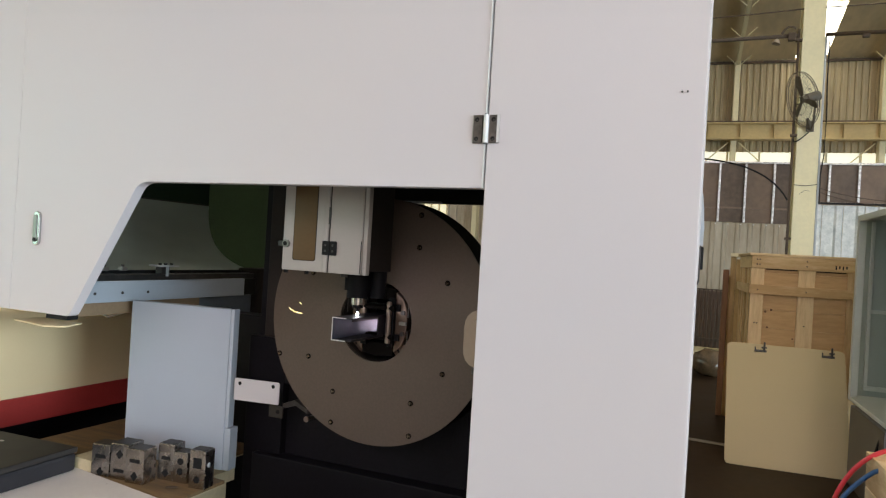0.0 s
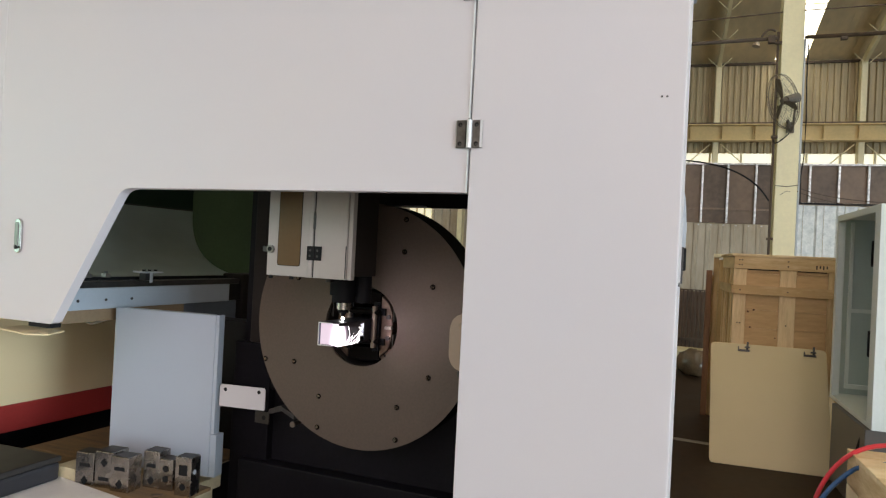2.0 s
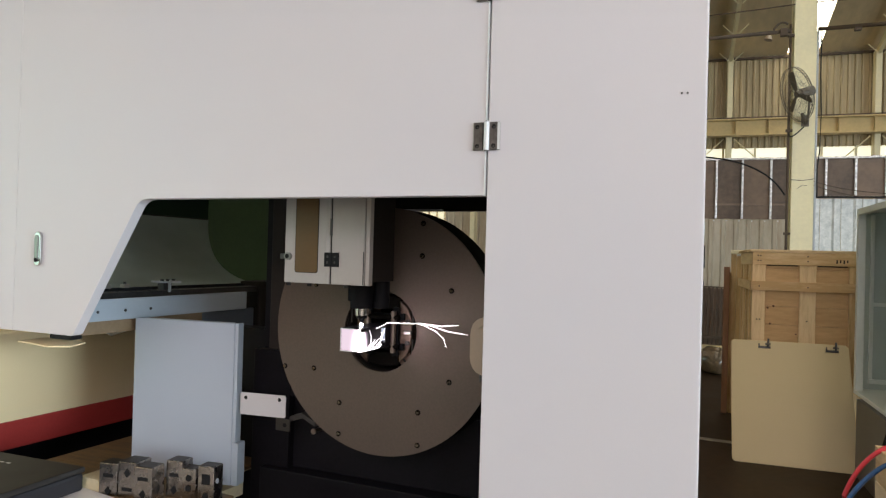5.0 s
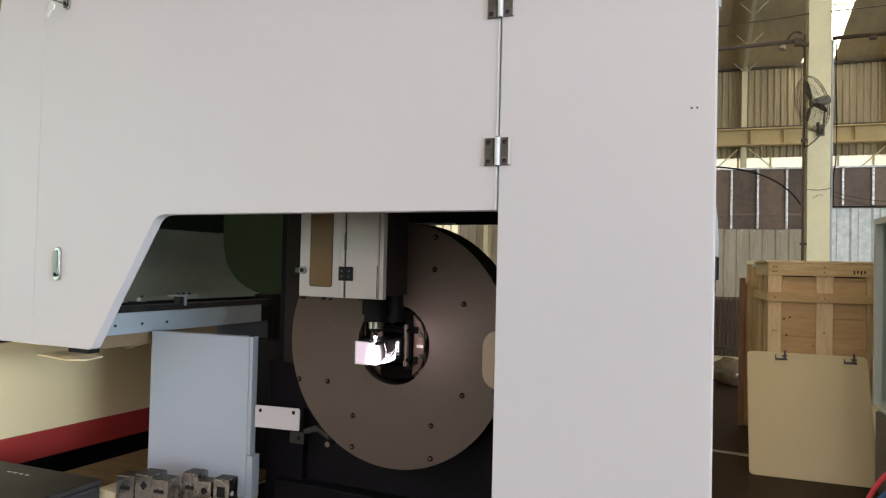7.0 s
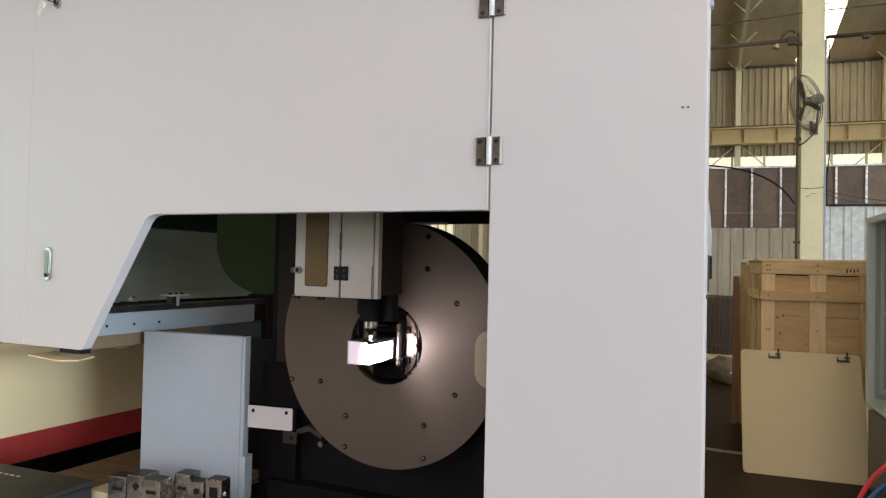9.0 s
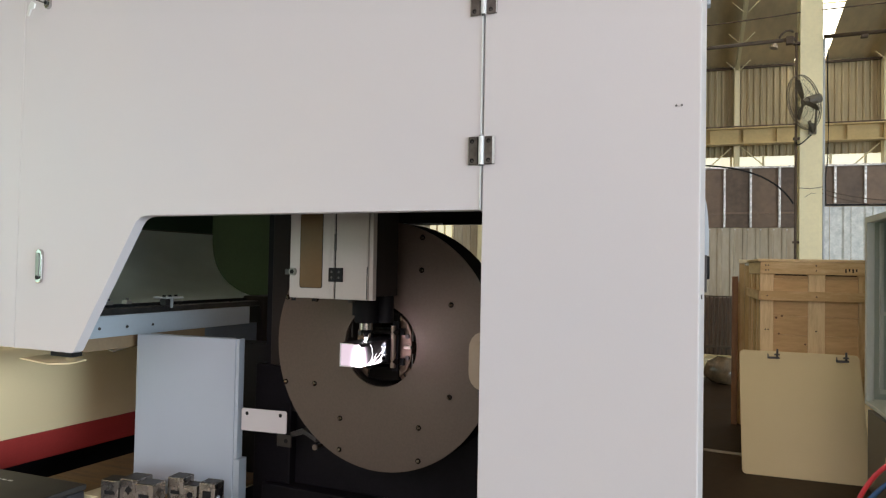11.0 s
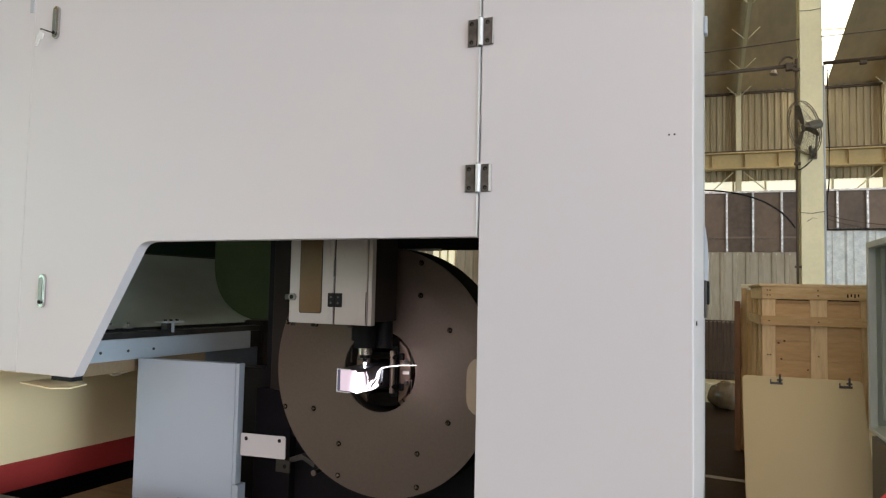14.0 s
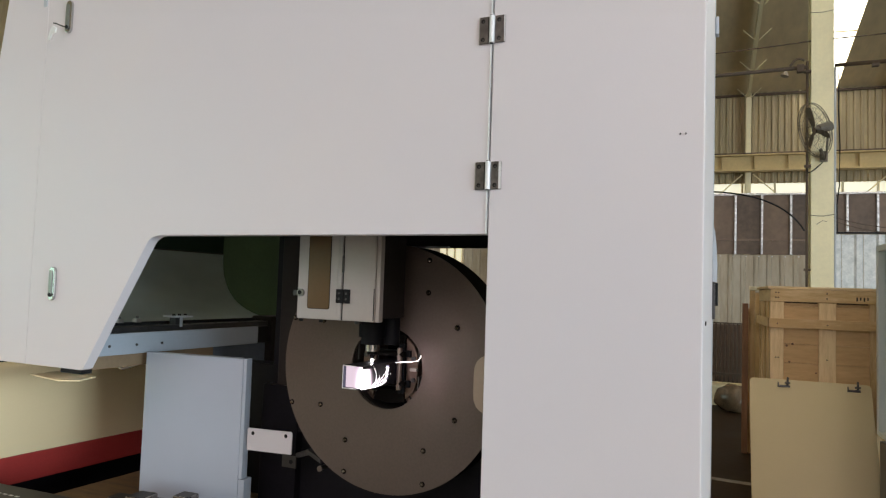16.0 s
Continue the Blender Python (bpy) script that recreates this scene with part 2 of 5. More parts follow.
def prism(bm, outline, y0, y1, bevel=0.0):
    """An outline in x, z pushed from y0 to y1."""
    front = [bm.verts.new((x, y0, z)) for x, z in outline]
    back = [bm.verts.new((x, y1, z)) for x, z in outline]
    k = len(outline)
    bm.faces.new(front)
    bm.faces.new(back[::-1])
    for a in range(k):
        bm.faces.new((front[a], back[a], back[(a + 1) % k], front[(a + 1) % k]))
    bmesh.ops.recalc_face_normals(bm, faces=bm.faces)
    if bevel:
        rim = [e for e in bm.edges if abs(e.verts[0].co.y - e.verts[1].co.y) < 1e-6]
        bmesh.ops.bevel(bm, geom=rim, offset=bevel, segments=2, affect="EDGES", profile=0.6)


def ring(bm, at, axis, r_in, r_out, length, seg=64):
    m = Matrix.Translation(at) @ axis_turn(axis)
    rows = [(r_in, 0), (r_out, 0), (r_out, length), (r_in, length)]
    loops = [[bm.verts.new(m @ Vector((r * math.cos(a), r * math.sin(a), h))) for r, h in rows] for a in (2 * math.pi * i / seg for i in range(seg))]
    for i in range(seg):
        p, q = loops[i], loops[(i + 1) % seg]
        for k in range(4):
            bm.faces.new((p[k], q[k], q[(k + 1) % 4], p[(k + 1) % 4]))
    bmesh.ops.recalc_face_normals(bm, faces=bm.faces)


def sweep(bm, points, r, seg=8, taper=None):
    """A round rod along points."""
    pts = [Vector(p) for p in points]
    loops = []
    for i, p in enumerate(pts):
        d = (pts[min(i + 1, len(pts) - 1)] - pts[max(i - 1, 0)]).normalized()
        m = axis_turn(d)
        rr = r * (taper[i] if taper else 1)
        loops.append([bm.verts.new(p + m @ Vector((rr * math.cos(a), rr * math.sin(a), 0))) for a in (2 * math.pi * k / seg for k in range(seg))])
    for a, b in zip(loops, loops[1:]):
        for k in range(seg):
            bm.faces.new((a[k], a[(k + 1) % seg], b[(k + 1) % seg], b[k]))
    bm.faces.new(loops[0][::-1])
    bm.faces.new(loops[-1])
    bmesh.ops.recalc_face_normals(bm, faces=bm.faces)


def arc(p, q, r, n=14):
    """A quadratic bend from p by q to r."""
    p, q, r = Vector(p), Vector(q), Vector(r)
    return [p * (1 - t) ** 2 + q * 2 * t * (1 - t) + r * t * t for t in (i / n for i in range(n + 1))]


def mesh_of(name, bm, mat, smooth=False):
    me = bpy.data.meshes.new(name)
    if smooth:
        for f in bm.faces:
            f.smooth = len(f.verts) == 4
        for e in bm.edges:
            e.smooth = len(e.link_faces) == 2 and e.calc_face_angle(0.0) < 0.6
    bm.to_mesh(me)
    bm.free()
    me.materials.append(mat)
    return me


def part(name, bm, mat, parent=None, label="", smooth=False, at=None):
    ob = new(name, mesh_of(name, bm, mat, smooth))
    ob.parent = parent
    if at is not None:
        ob.matrix_basis = at
    if label:
        tagged(ob, label)
    return ob


def share(name, me, parent, at):
    ob = new(name, me)
    ob.parent = parent
    ob.matrix_basis = at
    return ob


def thing(name, label, category, at=None, group="", kind=""):
    ob = new(name)
    ob.empty_display_size = 0.05
    if at is not None:
        ob.matrix_basis = at
    return tagged(ob, label, category, group, kind)


def B():
    return bmesh.new()


def one(name, mat, parent, *dims, bevel=0.0, label="", at=None):
    bm = B()
    box(bm, *dims, bevel=bevel)
    return part(name, bm, mat, parent, label, at=at)


def rod(name, mat, parent, start, axis, r, length, seg=16, label="", r2=None, bev=0.0):
    bm = B()
    cyl(bm, start, axis, r, length, seg, r2)
    return part(name, bm, mat, parent, label, smooth=True)


def path_part(name, mat, parent, points, r, seg=8, label="", taper=None):
    bm = B()
    sweep(bm, points, r, seg, taper)
    return part(name, bm, mat, parent, label, smooth=True)


def screws(parent, name, mat, spots, axis, r=0.008, h=0.004):
    bm = B()
    cyl(bm, (0, 0, 0), axis, r, h, 8)
    me = mesh_of(name, bm, mat)
    for p in spots:
        share(name, me, parent, Matrix.Translation(p))


# ---- the hall: turned a little against the machine ----
HALL = Matrix.Translation((0.2, 14.0, 0)) @ Matrix.Rotation(radians(5), 4, "Z")
SLOPE, EAVE = 0.25, 5.83

bm = B()
box(bm, -400, 400, -400, 400, -0.3, 0.0)
tagged(part("floor", bm, FLOOR), "dark worn concrete workshop floor", "floor", kind="structure")
one("floor_line", LINE, None, -1.5, 2.6, -0.04, 0.04, 0.0, 0.004, at=pose(0.4, 4.55, 0, 0, 0, -4))
tagged(bpy.data.objects["floor_line"], "worn white line painted on the floor", "floor marking", kind="structure")


def corrugated(bm, x0, x1, z0, z1, pitch, depth, y=0.0, thick=0.004):
    k = 0
    xs = []
    x = x0
    while x < x1 - 1e-6:
        for dx, d in ((0, 0), (0.55, 0), (0.65, 1), (0.9, 1)):
            if x + dx * pitch < x1:
                xs.append((x + dx * pitch, y - d * depth))
        x += pitch
    xs.append((x1, y))
    for off in (0, thick):
        lo = [bm.verts.new((a, b + off, z0)) for a, b in xs]
        hi = [bm.verts.new((a, b + off, z1)) for a, b in xs]
        for i in range(len(xs) - 1):
            bm.faces.new((lo[i], lo[i + 1], hi[i + 1], hi[i]))


# far wall: upper sheets, bright window strip, plain wall below
wall_north = thing("wall_north", "cream corrugated steel wall of the hall", "wall", HALL, kind="structure")
bm = B()
corrugated(bm, 0, 1.0, 3.93, EAVE + 0.05, 0.125, 0.045)
UPPER = mesh_of("sheet", bm, WALLSHEET)
for i in range(-14, 14):
    share("sheet", UPPER, wall_north, Matrix.Translation((i * 1.0 + 0.1, 0.0, 0)))
one("wall_base", LOWSHEET, wall_north, -14, 14, 0.06, 0.15, 0, 3.68)
bm = B()
corrugated(bm, 0, 1.0, 0.0, 3.66, 0.2, 0.06)
LOWER = mesh_of("low_sheet", bm, LOWSHEET)
for i in range(-10, 0):
    share("low_sheet", LOWER, wall_north, Matrix.Translation((i * 1.0 + 0.1, 0.0, 0)))
one("wall_backing", WALLSHEET, wall_north, -14, 14, 0.06, 0.16, 3.95, EAVE + 0.05)
bm = B()
box(bm, -14, 14, 0.06, 0.08, 3.68, 3.95)
tagged(part("window_1", bm, WINPANE, at=HALL), "bright strip of translucent window sheets under the eaves", "window", kind="structure")
for i in range(-8, 9):
    one("mullion", CREAM, wall_north, i * 0.62 - 0.02, i * 0.62 + 0.02, -0.02, 0.05, 3.68, 3.95)
one("eave_beam", RUST, wall_north, -14, 14, -0.09, -0.035, EAVE - 0.05, EAVE - 0.005)
one("sill_rail", YBEAM, wall_north, -14, 14, -0.05, 0.05, 3.64, 3.69)

bm = B()
box(bm, -6.72, -6.12, -0.06, -0.035, 2.1, 2.95)
tagged(part("window_2", bm, PALEPANE, at=HALL), "small bright window in the sheet wall", "window", kind="structure")
# steel frames of the far wall: post, rafter and small purlin braces
def wall_frame(lx):
    f = thing("roof_frame", "cream steel wall post and rafter with purlin braces", "roof frame", HALL @ Matrix.Translation((lx, 0, 0)), group="roof frames", kind="structure")
    one("post", COLUMN, f, -0.055, 0.055, -0.3, -0.06, 0, EAVE - 0.05, bevel=0.01)
    bm = B()
    box(bm, -0.032, 0.032, -13, 0.1, -0.2, -0.055)
    bmesh.ops.transform(bm, verts=bm.verts, matrix=Matrix.Translation((0, 0, EAVE)) @ Matrix.Rotation(-math.atan(SLOPE), 4, "X"))
    part("rafter", bm, COLUMN, f)
    for k in range(9):
        y = -0.45 - 1.0 * k
        z = EAVE - SLOPE * y
        for s in (-1, 1):
            path_part("brace", COLUMN, f, [(0.03 * s, y, z - 0.3), (0.23 * s, y, z - 0.1)], 0.009, 6)
    for s in (-1, 1):
        path_part("wind_brace", COLUMN, f, [(0.1 * s, -0.2, 4.1), (0.55 * s, -0.2, 3.68)], 0.013, 6)


for lx in (-8.1, -5.4, -2.6, 0.09, 2.78, 5.5, 8.2):
    wall_frame(lx)

# crane runway along the far wall
runway = thing("crane_runway", "ochre crane runway beam with dark rail on top", "beam", HALL, kind="structure")
one("web", YBEAM, runway, -14, 14, -0.44, -0.42, 4.14, 4.46)
one("top_flange", YBEAM, runway, -14, 14, -0.56, -0.3, 4.43, 4.455)
one("bottom_flange", YBEAM, runway, -14, 14, -0.54, -0.32, 4.12, 4.145)
one("rail", RUST, runway, -14, 14, -0.47, -0.39, 4.455, 4.5)
bm = B()
box(bm, -0.006, 0.006, -0.54, -0.44, 4.145, 4.43)
STIFF = mesh_of("stiffener", bm, YBEAM)
for i in range(-20, 24):
    share("stiffener", STIFF, runway, Matrix.Translation((i * 0.62 + 0.2, 0, 0)))

# roof sheets with a run of skylights
bm = B()
# only the third strip is in view, the rest are added for light
SKY = [(-11.6, -11.05), (-5.9, -5.3), (1.18, 1.75), (7.2, 7.8)]
cuts = [-14.0] + [v for pair in SKY for v in pair] + [14.0]
TILT = Matrix.Translation((0, 0, EAVE)) @ Matrix.Rotation(-math.atan(SLOPE), 4, "X")
for a, b in zip(cuts[::2], cuts[1::2]):
    n0 = len(bm.verts)
    x = a
    while x < b - 1e-6:
        w = min(0.13, b - x)
        box(bm, x, x + w * 0.72, -26, 0.4, 0.02, 0.045, m=TILT)
        box(bm, x + w * 0.72, x + w, -26, 0.4, 0.024, 0.05, m=TILT)
        x += w
for a, b in SKY:
    box(bm, a - 0.02, b + 0.02, -26, -23, 0.03, 0.06, m=TILT)
    for y in (-2.0, -4.2, -6.5, -9, -11, -14, -17, -20):
        box(bm, a, b, y - 0.012, y + 0.012, 0.03, 0.05, m=TILT)
tagged(part("ceiling", bm, ROOF, at=HALL), "weathered brown corrugated roof sheets on purlins", "ceiling", kind="structure")
for i, (a, b) in enumerate(SKY):
    bm = B()
    box(bm, a - 0.02, b + 0.02, -23, 0.1, 0.062, 0.075, m=TILT)
    tagged(part("skylight_%d" % (i + 1), bm, SKYPANE, at=HALL), "bright translucent skylight strip in the roof, one in view, three added", "skylight", kind="structure")

# other walls, with a high window behind and gateways made up for the lamps
bm = B()
box(bm, -14.2, -14, -26, -25, 0, 12.5)
box(bm, -14.2, -14, -15, 0.2, 0, 12.5)
box(bm, -14.2, -14, -25, -15, 5.1, 12.5)
part("wall_west", bm, WALLSHEET, at=HALL)
bm = B()
box(bm, 14, 14.2, -26, -24.4, 0, 12.5)
box(bm, 14, 14.2, -16.4, 0.2, 0, 12.5)
box(bm, 14, 14.2, -24.4, -16.4, 5.1, 12.5)
part("wall_east", bm, LOWSHEET, at=HALL)
bm = B()
box(bm, -14, -4.5, -26.2, -26, 0, 12.6)
box(bm, 9.5, 14, -26.2, -26, 0, 12.6)
box(bm, -4.5, 9.5, -26.2, -26, 4.0, 4.6)
box(bm, -4.5, 9.5, -26.2, -26, 8.4, 12.6)
part("wall_south", bm, LOWSHEET, at=HALL)
for nm, lb in (("wall_west", "pale sheet wall with an added, unseen west gateway"), ("wall_east", "pale sheet wall with an added, unseen side gateway"), ("wall_south", "pale sheet wall with an added, unseen gateway and high window")):
    tagged(bpy.data.objects[nm], lb, "wall", kind="structure")
# area lamps in the made-up openings light the machine and tint its doors
high_window = HALL @ Vector((1.2, -25.9, 6.5))
daylight("window_daylight", high_window, HALL @ Vector((1.2, -13, 1.6)), 11.4, 3.6, 530, (1.0, 0.825, 0.825))
gate = HALL @ Vector((5.4, -25.9, 2.0))
daylight("south_fill_light", gate, HALL @ Vector((1.2, 0, 1.6)), 8.0, 3.6, 125, (1.0, 0.8, 0.66))
side_gate = HALL @ Vector((13.9, -20.4, 2.4))
daylight("side_gateway_daylight", side_gate, HALL @ Vector((0, -15, 1.6)), 7.6, 4.4, 2150, (0.73, 0.9, 1.0))
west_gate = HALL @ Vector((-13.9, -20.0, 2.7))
daylight("west_fill_light", west_gate, HALL @ Vector((0, -16, 1.6)), 9.6, 4.6, 300, (0.68, 1.0, 0.86))

# ---- partition in front of the far wall ----
partition = thing("partition", "stud partition of brown boards over pale sheets", "partition", HALL @ Matrix.Translation((0, -3.0, 0)), kind="structure")
STUDS = [(-2.4, 2.27), (-1.96, 2.27), (-1.52, 2.27), (-1.1, 2.27), (-0.69, 2.27), (-0.27, 2.27), (0.14, 2.27), (0.58, 2.27), (1.0, 2.66), (1.4, 2.66), (1.83, 2.66), (2.26, 2.66), (2.7, 2.66), (3.14, 2.66)]
for (a, z0), (b, _) in zip(STUDS, STUDS[1:]):
    one("board", BROWNBOARD, partition, a + 0.004, b - 0.004, 0.0, 0.02, z0, 3.27)
for a, z0 in STUDS:
    one("stud", GALV, partition, a - 0.017, a + 0.017, -0.05, -0.002, z0, 3.27, bevel=0.004)
one("head_rail", GALV, partition, -2.45, 3.2, -0.05, 0.03, 3.272, 3.305)
one("middle_rail", BROWNBOARD, partition, -2.4, 0.98, -0.02, -0.003, 2.5, 2.53)
one("dark_rail", BLACK, partition, 1.0, 3.2, -0.06, 0.03, 2.625, 2.65)
for i in range(-11, 4):
    bm = B()
    corrugated(bm, i * 0.2 + 0.3, i * 0.2 + 0.498, 0.0, 2.26, 0.2, 0.018)
    part("sheet", bm, LOWSHEET, partition)
for i in range(7):
    bm = B()
    corrugated(bm, 1.02 + i * 0.31, 1.02 + i * 0.31 + 0.302, 0.0, 2.61, 0.31, 0.035)
    part("sheet", bm, BLUESHEET, partition)

screws(partition, "screw", GALV, [(-1.7 + 0.2 * k, -0.02, 2.235) for k in range(13)], (0, -1, 0), 0.011, 0.006)

# ---- column, bars and fan ----
column = thing("column", "cream painted steel column of the hall", "column", pose(1.32, 8.45, 0, 0, 0, 5), kind="structure")
one("front_flange", COLUMN, column, -0.133, 0.133, -0.14, -0.12, 0, 8.6, bevel=0.004)
one("web", COLUMN, column, -0.012, 0.012, -0.12, 0.12, 0, 8.6)
one("back_flange", COLUMN, column, -0.133, 0.133, 0.12, 0.14, 0, 8.6, bevel=0.004)
for z in (2.62, 5.3):
    path_part("tie_wire", RUST, column, [(-0.137, -0.146, z), (0.0, -0.15, z - 0.012), (0.137, -0.146, z + 0.01)], 0.004, 6)
path_part("twisted_wire", RUST, column, [(-0.07, -0.148, 2.5), (0.0, -0.152, 2.55), (0.05, -0.15, 2.54)], 0.0025, 6)
pipe = thing("conduit", "dark rusty conduit strapped to the column", "conduit", group="conduits")
path_part("pipe", RUST, pipe, [(1.155, 8.31, 0), (1.155, 8.31, 4.66)], 0.016, 10)
for z in (1.9, 3.25, 4.5):
    one("strap", RUST, pipe, 1.12, 1.2, 8.28, 8.34, z, z + 0.03)
pipe = thing("conduit", "pale steel conduit on the column's edge", "conduit", group="conduits")
path_part("pipe", COVER, pipe, [(1.478, 8.34, 0), (1.478, 8.34, 4.55)], 0.013, 10)
cable = thing("power_cable", "black cable hanging down the column", "cable")
path_part("cable", RUBBER, cable, [(1.52, 8.35, 4.5), (1.515, 8.33, 4.0), (1.53, 8.32, 3.5), (1.522, 8.31, 3.0), (1.495, 8.3, 2.75), (1.5, 8.3, 2.4)], 0.008, 8)
cable = thing("power_cable", "thick black cable sagging from the machine to the column", "cable")
path_part("cable", RUBBER, cable, arc((-1.2, 8.6, 2.93), (0.72, 8.4, 3.2), (1.13, 8.32, 2.42), 20), 0.011, 8)
for k, (za, zb) in enumerate(((2.6, 2.42), (2.55, 2.34))):
    cable = thing("wire", "thin wire slung from the column", "wire", group="wires")
    path_part("wire", RUST, cable, arc((1.46, 8.33, za), (2.1, 8.6, zb - 0.05), (3.6, 9.2, zb + 0.1), 14), 0.006, 6)
bar = thing("busbar", "rusty steel bar running along the columns", "bar")
path_part("bar", RUST, bar, [(-3.0, 8.28, 4.565), (1.15, 8.3, 4.575)], 0.027, 10)
path_part("bar", RUST, bar, [(1.47, 8.3, 4.565), (6.0, 8.4, 4.55)], 0.027, 10)
one("bracket", RUST, bar, 1.03, 1.12, 8.25, 8.34, 4.51, 4.61, bevel=0.01)
path_part("hook", RUST, bar, arc((0.95, 8.28, 4.6), (1.03, 8.26, 4.74), (1.12, 8.28, 4.66), 8), 0.014, 8)
one("clamp", RUST, bar, 1.88, 1.96, 8.26, 8.34, 4.5, 4.54, bevel=0.01)
bm = B()
cyl(bm, (0.9, 8.24, 4.52), (-0.25, -0.1, -1), 0.025, 0.06, 16, 0.055)
tagged(part("lamp_shade", bm, TAN, smooth=True), "small white lamp shade under the rusty bar", "lamp")
wire = thing("wire", "thin dark wire across the hall", "wire", group="wires")
path_part("wire", RUST, wire, arc((-2.5, 8.3, 4.9), (0, 8.3, 4.86), (1.2, 8.3, 4.92)), 0.009, 6)
path_part("wire", RUST, wire, arc((1.45, 8.3, 4.92), (3, 8.3, 4.9), (6, 8.4, 5.0)), 0.009, 6)


def fan_thing():
    f = thing("wall_fan", "dark industrial wall fan in a wire cage", "fan", Matrix.Translation((1.215, 7.98, 3.66)) @ axis_turn((-0.9, -0.4, -0.3)) @ Matrix.Scale(0.9, 4))
    for k, (r, h) in enumerate(((0.385, 0.0), (0.385, -0.03), (0.3, 0.03), (0.2, 0.045), (0.1, 0.05), (0.3, -0.07), (0.15, -0.09))):
        bm = B()
        ring(bm, (0, 0, h), (0, 0, 1), r - (0.0026 if k < 2 else 0.0013), r + (0.0026 if k < 2 else 0.0013), 0.01 if k < 2 else 0.005, 40)
        part("cage_ring", bm, FANMETAL, f)
    bm = B()
    sweep(bm, [(0.05, 0, 0.05), (0.2, 0, 0.045), (0.33, 0, 0.025), (0.385, 0, 0), (0.385, 0, -0.03), (0.3, 0, -0.07), (0.1, 0, -0.1)], 0.0017, 4)
    wire_mesh = mesh_of("cage_wire", bm, FANMETAL)
    for k in range(36):
        share("cage_wire", wire_mesh, f, Matrix.Rotation(2 * math.pi * k / 36, 4, "Z"))
    for k in range(3):
        bm = B()
        m = Matrix.Rotation(2 * math.pi * k / 3 + 0.5, 4, "Z")
        pts = [(0.05, -0.03), (0.17, -0.055), (0.31, -0.06), (0.34, 0.0), (0.3, 0.05), (0.15, 0.045), (0.05, 0.025)]
        lo = [bm.verts.new(m @ Vector((x, y, y * 0.25 - 0.02))) for x, y in pts]
        hi = [bm.verts.new(m @ Vector((x, y, y * 0.25 - 0.016))) for x, y in pts]
        bm.faces.new(lo[::-1])
        bm.faces.new(hi)
        for i in range(len(pts)):
            bm.faces.new((lo[i], lo[(i + 1) % len(pts)], hi[(i + 1) % len(pts)], hi[i]))
        part("blade", bm, FANMETAL, f)
    rod("motor", FANMETAL, f, (0, 0, -0.25), (0, 0, 1), 0.066, 0.18, 20)
    rod("hub", FANMETAL, f, (0, 0, -0.08), (0, 0, 1), 0.05, 0.08, 16)


fan_thing()
mount = thing("fan_mount", "dark steel wall bracket that carries the fan", "bracket")
one("plate", FANMETAL, mount, 1.3, 1.39, 8.26, 8.31, 3.31, 3.45, bevel=0.005)
path_part("arm", FANMETAL, mount, [(1.36, 8.28, 3.33), (1.37, 8.15, 3.42), (1.38, 8.08, 3.64)], 0.014, 8)
path_part("strut", FANMETAL, mount, [(1.35, 8.28, 3.33), (1.3, 8.1, 3.44)], 0.02, 8)
path_part("lead", RUBBER, mount, arc((1.33, 8.27, 3.3), (1.15, 8.2, 3.1), (1.16, 8.3, 3.22)), 0.008, 6)

